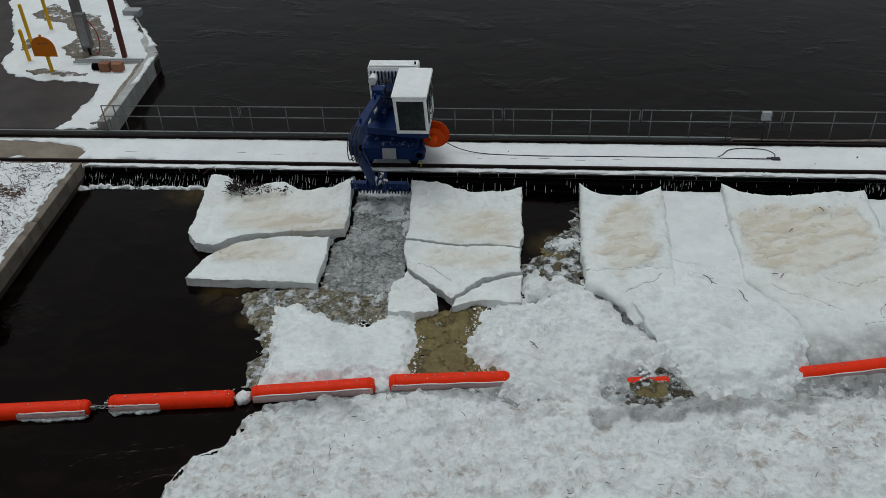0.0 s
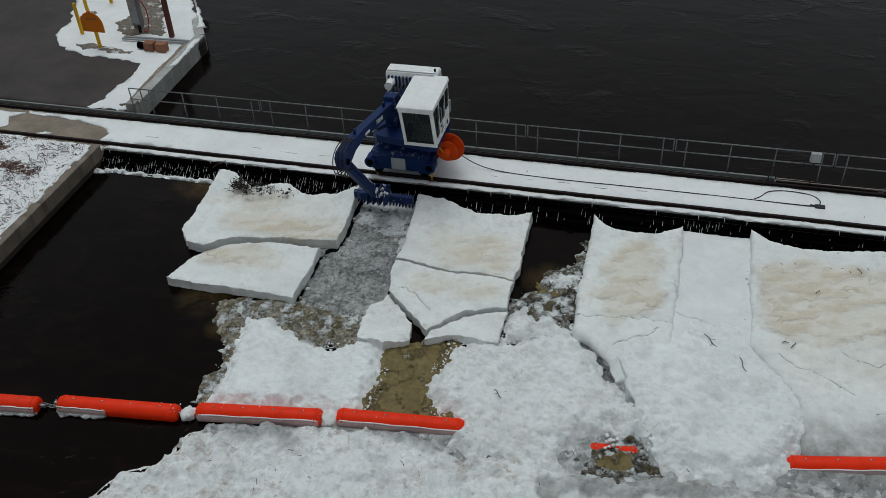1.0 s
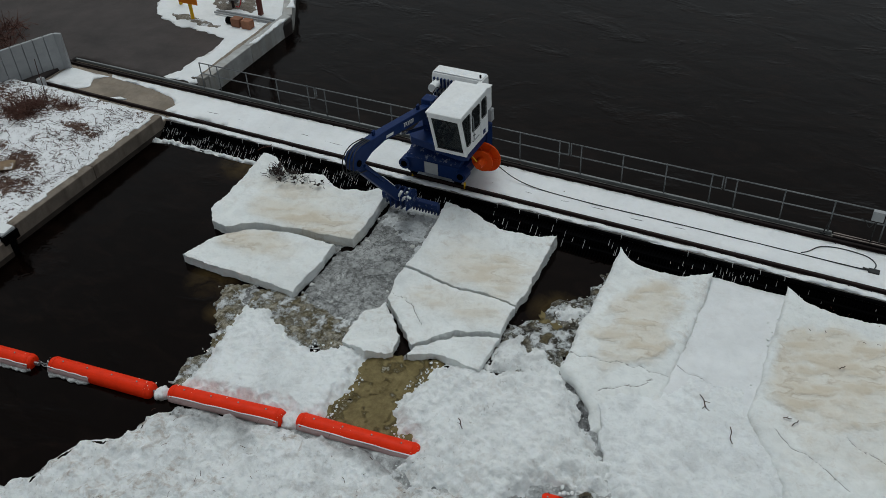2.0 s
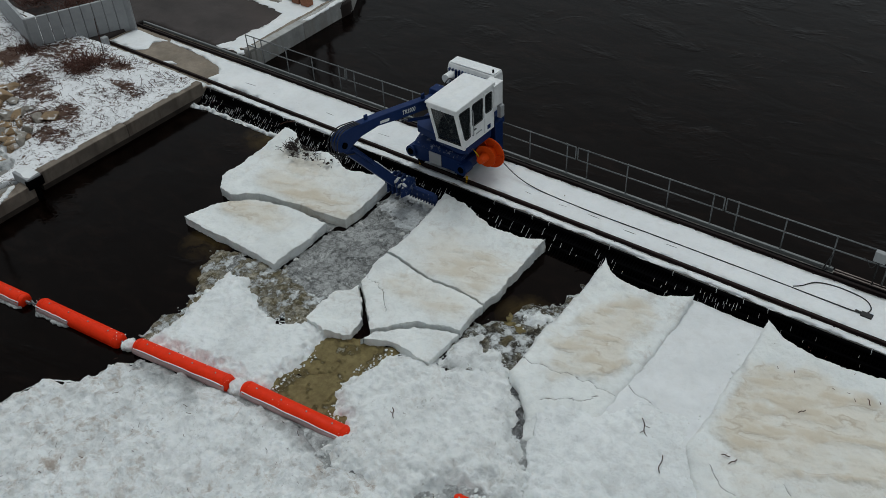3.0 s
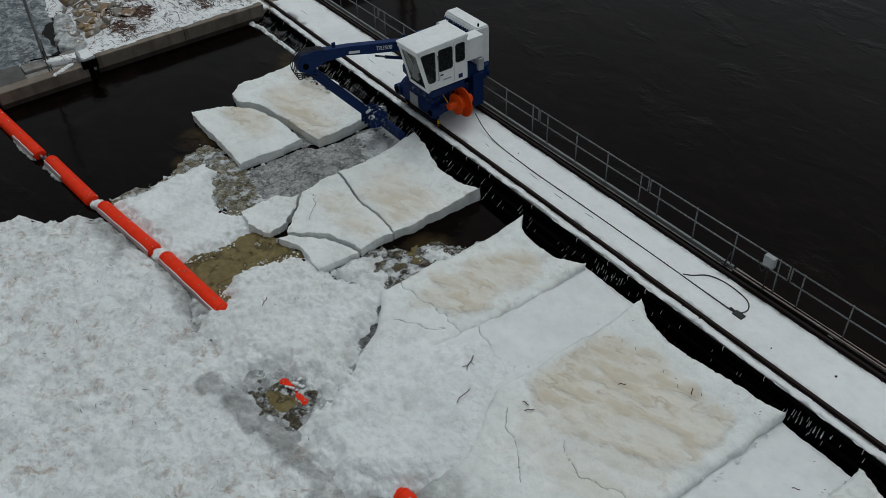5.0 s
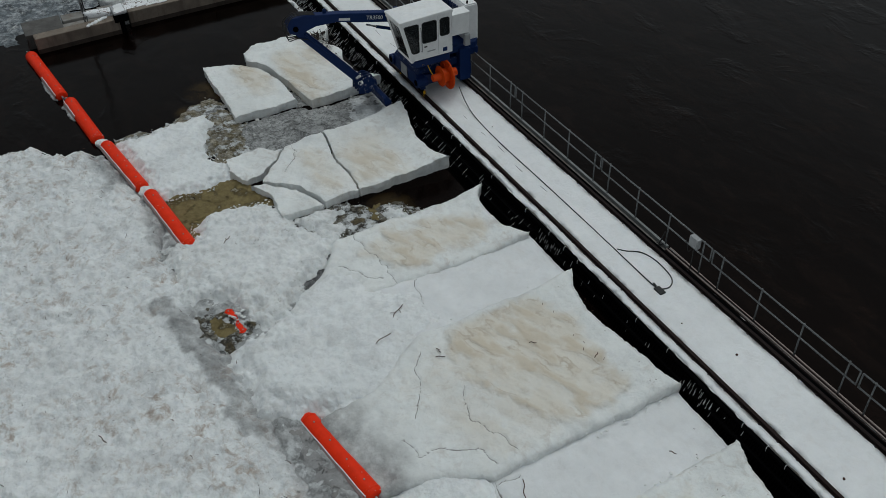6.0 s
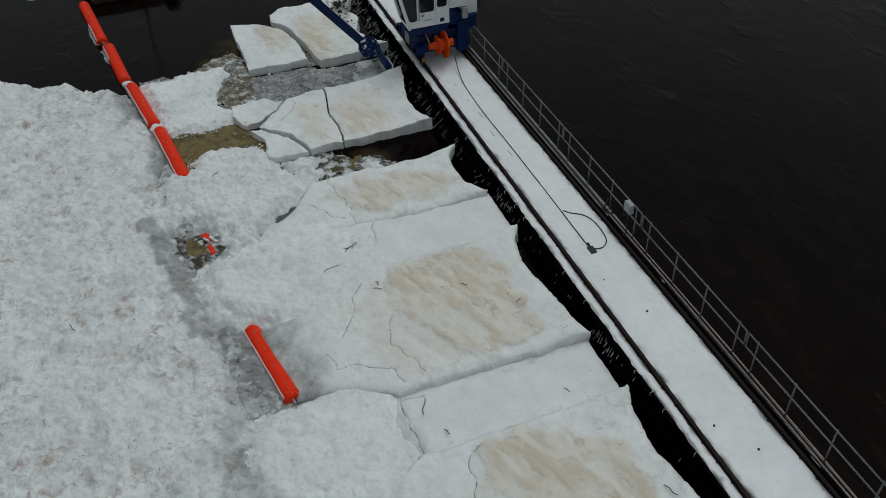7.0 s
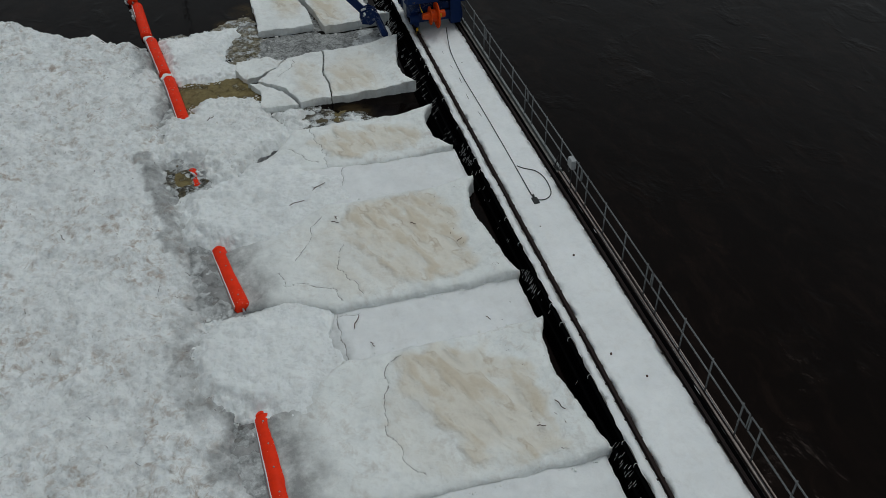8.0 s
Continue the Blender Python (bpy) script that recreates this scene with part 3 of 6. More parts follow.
slab([(-11.8, 27.75), (-11.75, 26.2), (-11.6, 24.35), (-11.2, 23.85), (-10.5, 23.75), (-9.6, 24.35), (-8.2, 24.65), (-6.15, 25.0), (-6.25, 26.8), (-6.3, 28.05), (-7.0, 27.4), (-8.0, 27.15), (-9.0, 27.45), (-10.2, 27.2), (-11.2, 27.75)], 0.40,
     "thick snow-covered ice slab with tan stains and twigs", either(patch(-8.3, 25.25, 2.4, 0.9, 1.0, 1.0), patch(-9.4, 26.4, 2.2, 1.0, 2.0, 0.6)), seed=2.0)
slab([(-6.55, 24.55), (-8.3, 24.45), (-9.6, 24.1), (-10.2, 23.65), (-10.6, 23.1), (-10.95, 22.0), (-9.4, 21.95), (-7.7, 22.0), (-6.55, 22.0), (-6.5, 23.2)], 0.34,
     "smaller snow-covered ice slab adrift in dark water", patch(-9.2, 23.5, 1.6, 0.8, 2.0, 0.9), lip=0.0, seed=3.0)
EDGE2 = [(-3.95, 24.55), (-2.9, 24.35), (-1.9, 24.25), (-1.0, 24.3), (0.02, 24.25)]
slab([(-4.15, 27.95), (-3.4, 27.75), (-2.6, 27.55), (-1.7, 27.35), (-0.8, 27.4), (0.02, 27.75), (0.03, 26)] + EDGE2[::-1] + [(-4.05, 26)], 0.38,
     "broad white ice slab with a jagged crack along its front", patch(-1.6, 25.3, 2.2, 1.3, 4.0, 0.85), seed=5.0, rough=0.09, gap=0.04)
slab(EDGE2 + [(0.0, 22.95), (-1.25, 22.5), (-2.15, 21.45), (-3.0, 22.2), (-3.8, 22.9), (-3.95, 23.8)], 0.34,
     "cracked ice slab broken to a point at the water", patch(-1.7, 23.6, 1.8, 0.8, 5.0, 0.6), lip=0, seed=6.0, rough=0.09, gap=0.035, cracks=[[(-3.6, 23.3), (-2.8, 22.9), (-2.3, 22.3)]])
slab([(-3.8, 22.75), (-3.0, 22.05), (-2.65, 21.6), (-2.5, 21.0), (-3.1, 20.7), (-4.0, 20.9), (-4.15, 21.5), (-4.0, 22.2)], 0.28,
     "small broken piece of snowy ice beside slush", None, lip=0, seed=7.0, rough=0.15, lump=0.14)
slab([(0.08, 22.9), (0.1, 21.45), (-1.4, 21.5), (-2.15, 21.05), (-2.05, 21.5), (-1.2, 22.42)], 0.28, "snowy lower edge of a cracked ice slab", lip=0, seed=8.0, rough=0.07, lump=0.07)
slab([(2.05, 27.95), (2.5, 27.55), (3.2, 27.4), (4.2, 27.45), (5.02, 28.0), (5.03, 25), (5.0, 22.6), (4.9, 21.8), (4.1, 21.2), (3.55, 20.8), (3.25, 21.5), (2.6, 22.1), (2.05, 22.5), (2.03, 25)], 0.42,
     "ice slab with tan stained middle and a cross crack", area([(2.35, 24.0), (2.75, 24.72), (2.82, 26.34), (3.67, 27.0), (4.24, 26.8), (4.6, 25.4), (4.45, 23.57), (3.13, 22.5)], 0.4, 1.0, 9.0), seed=9.0, rough=0.075, dip=22.3,
     cracks=[[(2.15, 23.15), (2.65, 23.03), (3.55, 23.23), (4.65, 23.27), (4.95, 23.4)], [(3.39, 22.2), (3.91, 22.51), (4.6, 22.97)]])
slab([(7.15, 28.05), (7.7, 27.75), (8.8, 27.55), (10.0, 27.75), (11.2, 27.8), (12.2, 28.1), (12.22, 25), (12.22, 22.35), (11.6, 21.0), (11.35, 19.72), (9.8, 19.46), (8.35, 19.25), (8.3, 21.0), (7.1, 22.9), (7.12, 25.5)], 0.46,
     "wide ice slab with wavy tan sediment streaks", either(area([(7.25, 24.11), (7.2, 25.38), (7.4, 26.37), (8.62, 26.86), (10.3, 27.1), (11.7, 26.9), (11.9, 26.1), (11.8, 24.66), (10.17, 23.68), (8.2, 23.41)], 0.35, 1.0, 11.0), area([(7.5, 22.8), (8.9, 21.9), (10.7, 21.6), (11.8, 22.8), (11.8, 24.6), (8.0, 24.2)], 0.8, 0.38, 12.0)), beside(8.1, 19.2, 11.1, 19.7, 1.8, 0.85, 3.0), seed=11.0, rough=0.075, dip=20.6,
     cracks=[[(7.9, 22.6), (8.3, 22.3), (9.02, 22.08), (9.76, 21.48)], [(10.3, 21.0), (10.81, 21.1), (11.04, 21.86), (11.48, 22.41), (12.0, 22.67)], [(9.54, 23.02), (10.26, 22.78), (11.01, 23.01), (11.83, 23.26)]])
slab([(14.25, 28.15), (15.0, 27.85), (16.2, 27.7), (17.6, 27.9), (19.2, 28.15), (19.22, 25), (19.2, 22.9), (18.9, 21.4), (18.4, 20.05), (17.0, 19.95), (15.6, 19.85), (15.2, 20.8), (14.8, 21.6), (14.3, 22.2), (14.27, 25)], 0.46,
     "wide stained ice slab with a long hairline crack", either(area([(14.6, 23.6), (14.5, 25.02), (14.7, 26.14), (16.01, 27.0), (17.52, 27.2), (18.58, 27.0), (18.95, 26.2), (18.63, 24.75), (15.57, 23.4)], 0.35, 1.0, 13.0), area([(15.0, 23.4), (16.2, 22.6), (18.4, 22.8), (18.9, 24.6), (16.0, 24.0)], 0.8, 0.35, 14.0)), beside(15.3, 19.8, 18.5, 20.0, 1.8, 0.85, 4.0), seed=13.0, rough=0.075, dip=20.9,
     cracks=[[(14.6, 23.75), (14.91, 23.33), (16.23, 22.89), (17.19, 22.91), (18.35, 23.23), (18.7, 23.57)]])
slab([(21.4, 28.1), (23.2, 27.8), (26.3, 28.1), (26.3, 22.4), (24, 20.6), (21.5, 22.2)], 0.46, "wide snow-covered ice slab along the rack", patch(23.7, 25.5, 2, 2, 15.0), seed=15.0)


def bay(x0, x1, y0, label, cracks=(), heaped=0.0, wide=0.0, deep=0.29, damp=0.0):
    level = flat(deep, 0.05, 0.0, 0.8, x0)
    # damp greys the ice along y0: shade beside the mound, put into the colour
    ob = sheet("bay_ice", [(x0 - 0.12 - 0.3 * wide, y0), (x1 + 0.12 + wide, y0), (x1 + 0.12 + 0.7 * wide, y0 + 0.9), (x1 + 0.12, y0 + 2.2), (x1 + 0.12, 28.05), (x0 - 0.12, 28.05)], lambda x, y, d: level(x, y, d) + heaped * (1 - step01(y + 0.4 * fbm(x, y, 0.7, 3, x0), 22.8, 25.4)), FRESH, 0.03, 0, 0.14, 0.03, 0.02, 0.25, cracks, None, lambda x, y: 0.10 + damp * (1 - step01(y + 0.3 * fbm(x, y, 1.1, 3, x0), y0 + 0.45, y0 + 0.85)))
    return tagged(ob, label, "bay ice", "refrozen bays between ice slabs")


bay(5.0, 7.15, 22.3, "smooth white ice refrozen in a cut bay", [[(5.1, 23.9), (5.45, 23.74), (5.85, 23.74), (6.5, 23.48)]], 0.03, 0.0)
# here the crack and grey end draw the shade at the mound's foot
bay(12.2, 14.28, 21.85, "smooth grey-white ice refrozen in a cut bay", [[(12.4, 23.0), (12.38, 22.6), (12.42, 22.36), (13.0, 22.34), (13.7, 22.34), (14.3, 22.3)]], deep=0.18, damp=0.45)
bay(19.2, 21.4, 22.2, "smooth white ice refrozen in a cut bay")


for k, (x, y0) in enumerate(((5.05, 23.4), (7.08, 23.0), (12.25, 22.5), (14.24, 22.6), (19.25, 22.8))):
    gap = random.Random(k + 300)
    lumps = [(x + gap.gauss(0, 0.07), y0 + (27.8 - y0) * gap.random(), 0.295 + 0.02 * gap.random(), 0.012 + 0.04 * gap.random() ** 3) for _ in range(80)]
    tagged(crumbs("snow_clods", lumps, SLAB, 90 + k, True), "crumbled snow along the foot of an ice slab", "snow clods", kind="stuff")


def mound(corners, base, label, size=0.16, scale=0.8, seed=0.0, wet=None, rough=0.16, skirt=0.7, clods=0, material=None, blend=None, cliff=0.12):
    top = lumpy(base, size, scale, seed, skirt, blend, cliff)
    ob = sheet("snow_mound", corners, top, material or MOUND, rough, 0, 0.052, 0.0, 0.0, 0.15, (), None, wet, None, seed, 0.05, False, ((0.8, 1.0), (2.3, 0.8), (5.5, 0.3), (12.0, 0.13)))
    if clods:
        loose_rim([p for p in corners if blend is None or p[1] < blend], clods, seed, material or MOUND, rough=rough)
    return tagged(ob, label, "snow mound", "snow mounds between the slabs and the floats")


mound([(-7.8, 21.15), (-7.0, 21.25), (-5.7, 20.6), (-4.8, 20.4), (-4.1, 21.0), (-3.1, 20.8), (-2.85, 19.4), (-3.0, 18.4), (-3.5, 17.95), (-5.3, 17.8), (-7.3, 17.5), (-7.6, 19.0)], 0.27, "patch of soft white snow behind orange floats", 0.08, 0.7, 1.0, None, 0.14, 0.45, 260)
mound([(-1.3, 21.5), (0.1, 21.8), (1.0, 22.3), (2.1, 22.75), (2.8, 22.0), (3.4, 21.35), (3.85, 20.75), (4.75, 19.9), (4.8, 19.2), (3.3, 18.9), (2.7, 18.2), (2.7, 17.3), (1.5, 17.3), (0.3, 17.2), (-0.5, 17.8), (-0.35, 18.5), (-1.1, 18.8), (-1.6, 19.6), (-1.3, 20.4)], 0.36, "lumpy mound of granular snow and ice", 0.19, 1.3, 2.0, lambda x, y: 0.12 * step01(fbm(x, y, 1.4, 4, 3), 0.1, 0.5), 0.22, 0.6, 450, GRANULAR)
mound([(3.2, 22.6), (3.6, 21.0), (4.2, 20.1), (4.55, 18.9), (5.1, 17.7), (6.3, 17.75), (7.6, 18.15), (8.3, 18.8), (8.6, 19.5), (9.4, 20.2), (9.2, 21.5), (8.3, 22.9), (6.6, 23.6), (5.1, 23.5), (4.2, 23.0)], 0.48, "large lumpy snow mound with scattered twigs", 0.17, 0.9, 3.0, None, 0.22, 0.8, 220, blend=20.6)
mound([(11.3, 20.2), (11.4, 18.4), (12.6, 17.8), (14.0, 17.85), (15.2, 18.5), (15.6, 19.5), (16.7, 20.5), (16.4, 21.9), (15.0, 22.9), (14.2, 22.3), (13.3, 22.15), (12.4, 22.25), (11.2, 22.0), (10.8, 20.9)], 0.54, "lumpy snow mound ending at an orange float", 0.17, 0.9, 4.0, None, 0.2, 0.8, 220, blend=20.4)
mound([(18.2, 20.7), (18.6, 18.7), (20.5, 18.3), (23.5, 18.8), (24, 21), (22.5, 22.7), (19.0, 22.6)], 0.50, "lumpy white snow mound", 0.12, 0.9, 5.0, None, 0.2, 0.8, blend=20.6)
mound([(-11.9, 27.85), (-13.4, 27.8), (-15.0, 27.78), (-16.4, 27.74), (-17.1, 27.6), (-17.1, 27.3), (-16.3, 27.55), (-14.5, 27.62), (-13.4, 27.58), (-12.0, 27.64)], 0.12, "narrow snow ledge at the foot of the rack", 0.05, 1.5, 6.0, None, 0.06, 0.08)
mound([(0.95, 24.75), (1.25, 25.25), (1.65, 25.5), (2.05, 25.3), (2.08, 24.5), (1.7, 24.35), (1.3, 24.5)], 0.13, "crumbled snow and ice in a cut bay", 0.10, 2.2, 7.0, None, 0.3, 0.2, 60, GRANULAR)
mound([(-6.2, 28.15), (-4.15, 28.15), (-4.15, 27.0), (-4.6, 26.8), (-5.2, 27.1), (-6.1, 27.2)], 0.12, "frosty snow over brash ice below the rack", 0.05, 1.2, 9.0, lambda x, y: 0.25, 0.3, 0.5)
mound([(0.05, 23.1), (0.5, 23.4), (0.8, 23.0), (1.2, 23.3), (1.7, 22.95), (2.1, 23.2), (2.1, 21.9), (0.1, 21.8)], 0.15, "crumbled snow and ice below a cut bay", 0.12, 1.8, 8.0, lambda x, y: 0.3 * step01(fbm(x, y, 1.6, 4, 3), -0.1, 0.4), 0.3, 0.3, 130, GRANULAR)

FIELD = [(-13.2, 8.6), (-11.6, 10.5), (-10.2, 12.0), (-9.0, 13.5), (-8.5, 14.9), (-7.7, 15.4), (-7.25, 16.7), (-6.0, 17.15), (-3.4, 17.6), (-1.3, 17.85), (-0.3, 17.55), (0.9, 17.65), (2.2, 17.7), (3.0, 17.55), (4.3, 17.65), (5.2, 18.1), (6.6, 18.15), (7.4, 18.3), (8.1, 18.35), (9.4, 18.25), (10.6, 18.45), (11.6, 18.9), (12.6, 18.3), (14.2, 18.4), (15.2, 19.2), (16.6, 18.9), (18.2, 19.4), (23, 19.6), (23, 8.6)]


SEAMS = [beside(2.4, 17.0, 4.4, 17.3, 0.42, 0.8, 31.0), beside(4.4, 17.4, 7.2, 17.75, 0.42, 0.72, 32.0), beside(7.2, 17.8, 8.6, 18.4, 0.42, 0.6, 33.0), beside(10.4, 18.5, 12.6, 17.75, 0.42, 0.4, 34.0), beside(12.6, 17.7, 15.0, 18.2, 0.42, 0.45, 35.0)]


def field_wet(x, y):
    damp = 0.14 * step01(fbm(x, y, 0.8, 4, 8), 0.2, 0.6) + 0.78 * step01(y - 17.0 - 0.09 * x + 0.4 * step01(x, 1.0, 4.0) + 0.9 * fbm(x, y, 0.8, 4, 2), 0.1, 0.7)
    return max(damp, *(seam(x, y) for seam in SEAMS))


FIELD_TOP = lumpy(0.29, 0.27, 0.9, 20.0, 0.45, None, 0.3, lambda x, y: y < 9.6 or x > 22.0)
field = sheet("snow_field", FIELD, FIELD_TOP, SNOW, 0.18, 0, 0.066, 0.0, 0.0, 0.2, (), None, field_wet, torn=((0.8, 1.0), (2.3, 0.7), (5.5, 0.3), (11.0, 0.12)))
tagged(field, "wide field of lumpy grey-white snow over ice", "snow field", kind="stuff")
far_field = sheet("snow_field", [(-14, -14), (-13.2, 9.2), (23, 9.2), (40, 9.2), (40, -14)], lambda x, y, d: FIELD_TOP(x, min(y, 9.0), d) - 0.03, SNOW, 0.0, 0, 0.35, 0.0, 0.0, 0.2, outline_step=0.5)
tagged(far_field, "snow-covered ice beyond the floats", "snow field", kind="stuff")
side_field = sheet("snow_field", [(22.5, 9.0), (22.5, 19.2), (26, 19.4), (30, 19.7), (40, 20), (40, 9.0)], lambda x, y, d: FIELD_TOP(max(x, 22.1), y, d) - 0.03, SNOW, 0.0, 0, 0.25, 0.0, 0.0, 0.2, outline_step=0.4)
tagged(side_field, "snow-covered ice beyond the floats", "snow field", kind="stuff")

# slush and brash ice in the gaps
CHANNEL = [(-6.3, 28.25), (-4.05, 28.25), (-3.8, 23.4), (-3.9, 21.0), (-5.5, 20.3), (-8.0, 21.0), (-8.5, 21.9), (-6.5, 22.2), (-6.5, 24.6), (-6.1, 25.2)]
FRINGE = [(-9.3, 21.9), (-8.2, 22.1), (-7.4, 20.9), (-7.2, 20.5), (-7.2, 17.7), (-7.7, 17.5), (-7.85, 19.0), (-8.3, 20.2), (-9.0, 21.1)]
POOL = [(-4.2, 21.3), (-2.3, 21.4), (-1.0, 21.7), (-0.2, 19.5), (-0.2, 18.4), (-3.5, 18.1), (-3.4, 20.7)]
CUT = [(2.1, 27.5), (1.85, 27.2), (1.7, 26.3), (1.3, 25.6), (0.85, 25.2), (0.7, 24.5), (0.3, 24.1), (0.0, 23.9), (0.0, 21.6), (2.1, 22.0), (2.1, 25)]
SEAM = [(-0.6, 18.2), (-3.6, 17.75), (-7.3, 17.1), (-7.0, 16.5), (-3.5, 17.1), (-0.4, 16.9), (3.0, 17.0), (6.0, 17.2), (10.5, 17.6), (16, 18.0), (24, 18.6), (24, 23.2), (12, 23.2), (7, 23.2), (2, 23.2), (2.6, 21.5), (1.0, 21.0)]


def wash(base, seed):
    def top(x, y, d):
        return base + 0.04 * fbm(x, y, 2.0, 5, seed) + 0.025 * fbm(x, y, 7.0, 3, seed) - 0.05 * (1 - step01(d, 0.0, 0.3))
    return top


def slush(name, corners, base, material, label, category, seed, rough=0.1):
    ob = sheet(name, corners, wash(base, seed), material, rough, 0, 0.10, 0.1, 0.02, 0.12, seed=seed)
    return tagged(ob, label, category, kind="stuff")


slush("frazil_ice", [(-6.3, 28.25), (-4.05, 28.25), (-3.9, 25.6), (-4.2, 25.0), (-4.7, 25.8), (-5.2, 25.9), (-5.9, 26.3), (-6.2, 26.5)], 0.085, FRAZIL, "pale frosted frazil ice below the rack", "ice", 16.0, 0.25)
slush("brash_ice", CHANNEL, 0.06, BRASH, "grey crushed brash ice in an open channel", "brash ice", 1.0)
slush("brown_froth", FRINGE, 0.06, FROTH, "brown and white icy froth along open water", "slush", 2.0, 0.3)
slush("brown_froth", [(-8.2, 22.0), (-6.6, 22.3), (-5.0, 22.0), (-3.9, 21.6), (-3.9, 20.9), (-5.2, 20.2), (-7.2, 20.8)], 0.095, FROTH, "brown and white icy froth below the channel", "slush", 9.0, 0.35)
slush("brown_slush", POOL, 0.035, BROWN, "muddy brown slush pool between broken ice", "slush", 3.0)
slush("brash_ice", CUT, 0.05, CUTICE, "grey and brown ice crumbs in a cut bay", "brash ice", 4.0, 0.35)
slush("brown_slush", [(0.75, 24.6), (1.4, 24.5), (1.75, 24.2), (1.5, 23.8), (0.9, 23.9)], 0.075, BROWN, "brown slush patch in a cut bay", "slush", 8.0, 0.25)
slush("grey_slush", SEAM, 0.05, SLUSH, "wet grey slush around the orange floats", "slush", 5.0)
slush("dark_slush", [(2.0, 22.75), (2.75, 22.2), (3.35, 21.5), (3.85, 20.8), (3.5, 20.5), (2.9, 21.2), (2.3, 21.9), (1.9, 22.3)], 0.10, DARKSLUSH, "dark wet crack between slab and mound", "slush", 14.0, 0.15)
slush("dark_slush", [(7.9, 19.0), (7.7, 18.5), (8.4, 18.2), (9.6, 18.4), (10.8, 18.9), (11.4, 19.5), (11.2, 19.8), (8.3, 19.3)], 0.07, WETICE, "dark wet slush beside a sunken float", "slush", 10.0, 0.35)
slush("dark_slush", [(14.9, 19.8), (15.0, 19.2), (16.0, 18.9), (17.6, 19.4), (18.6, 19.8), (18.3, 20.1), (15.4, 19.9)], 0.07, WETICE, "dark wet slush beside a sunken float", "slush", 11.0, 0.35)
slush("dark_slush", [(4.7, 18.0), (5.1, 17.5), (5.9, 17.6), (6.4, 18.0), (5.7, 18.25)], 0.10, DARKSLUSH, "dark wet slush between snow mounds", "slush", 12.0, 0.35)
slush("dark_slush", [(-0.3, 18.0), (0.3, 17.4), (1.6, 17.5), (2.6, 17.6), (2.4, 17.9), (0.6, 17.9)], 0.085, DARKSLUSH, "dark wet slush beside a snow mound", "slush", 13.0, 0.35)
slush("brash_ice", [(2.4, 18.3), (2.7, 17.6), (3.6, 17.3), (4.6, 17.4), (5.2, 18.0), (4.9, 18.8), (4.3, 19.3), (3.3, 19.1)], 0.07, CUTICE, "broken ice crumbs round brown meltwater", "brash ice", 15.0, 0.4)
slush("brown_slush", [(3.2, 18.6), (3.3, 18.0), (3.7, 17.7), (4.2, 17.8), (4.5, 18.2), (4.4, 18.7), (3.8, 18.8)], 0.085, BROWN, "brown meltwater beside a buried float", "slush", 6.0, 0.3)
slush("brash_ice", [(-6.35, 25.2), (-8.2, 24.7), (-9.6, 24.3), (-8.4, 24.2), (-6.4, 24.4)], 0.05, BRASH, "ice crumbs in the gap between two slabs", "brash ice", 7.0)

tagged(crumbs("ice_crumbs", scatter(CHANNEL, 110, 1, 0.015, 0.11, 3.0, 0.05, lambda x, y: step01(fbm(x, y, 0.9, 4, 2) + 0.5 * step01(23.2 - y, 0, 1.5), 0.0, 0.6)), CHUNK, 1), "small ice crumbs floating in the channel", "ice crumbs", kind="stuff")
tagged(crumbs("ice_crumbs", scatter(CUT, 90, 2, 0.015, 0.09, 3.0, 0.04, lambda x, y: step01(fbm(x, y, 1.2, 4, 7), -0.05, 0.3)), CHUNK, 2), "ice crumbs floating in the cut bay", "ice crumbs", kind="stuff")

rng = random.Random(5)

# ---- the deck over the rack ----
before_deck = set(scene.collection.objects)
LEFT, RIGHT = -24.6, 46.0
bm = bmesh.new()
add_box(bm, -17.1, RIGHT, 28.47, 31.12, 0.42, DECK, 0.02)
deck = mesh_object("deck", bm, CONCRETE)
tagged(deck, "long concrete deck carrying two crane rails", "deck", kind="structure")
approach = mesh_object("deck", box(LEFT, -17.1, 28.2, 31.12, 0.2, DECK, 0.02), WETCON)
tagged(approach, "damp tan concrete deck end beside the bank", "deck", kind="structure")
back = mesh_object("deck_beam", box(-17.1, RIGHT, 30.75, 31.1, -0.8, 0.416, 0.01), CONCRETE)
tagged(back, "concrete beam under the back of the deck", "beam", kind="structure")
# black backing added behind the bars, standing for the shade under the deck
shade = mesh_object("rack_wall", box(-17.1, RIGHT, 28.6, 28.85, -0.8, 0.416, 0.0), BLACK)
tagged(shade, "black backing put in for shade behind the rack bars", "wall", kind="structure")


def snow_top(base, seed):
    def top(x, y, d):
        return base + 0.012 * fbm(x, y, 1.2, 4, seed) + 0.006 * fbm(x, y, 6.0, 3, seed)
    return top


def deck_snow(corners, label, seed, rough=0.05, step=0.2, material=None):
    ob = sheet("deck_snow", corners, snow_top(DECK + 0.046, seed), material or FRESH, rough, 0, step, 0.06, 0.03, 0.03, seed=seed)
    return tagged(ob, label, "snow", kind="stuff")


deck_snow([(-17.6, 28.93), (-17.5, 29.5), (-18.1, 30.0), (-19.8, 30.28), (-21.8, 30.4), (-22.0, 30.58), (-10, 30.64), (10, 30.62), (44, 30.61), (44, 28.86), (10, 28.86), (-10, 28.86)], "thin even snow between the crane rails", 1.0, 0.035)
deck_snow([(-17.2, 28.47), (-17.0, 28.70), (0, 28.70), (44, 28.70), (44, 28.47), (20, 28.46), (5, 28.47)], "snow strip along the front edge of the deck", 2.0, 0.03, 0.12)
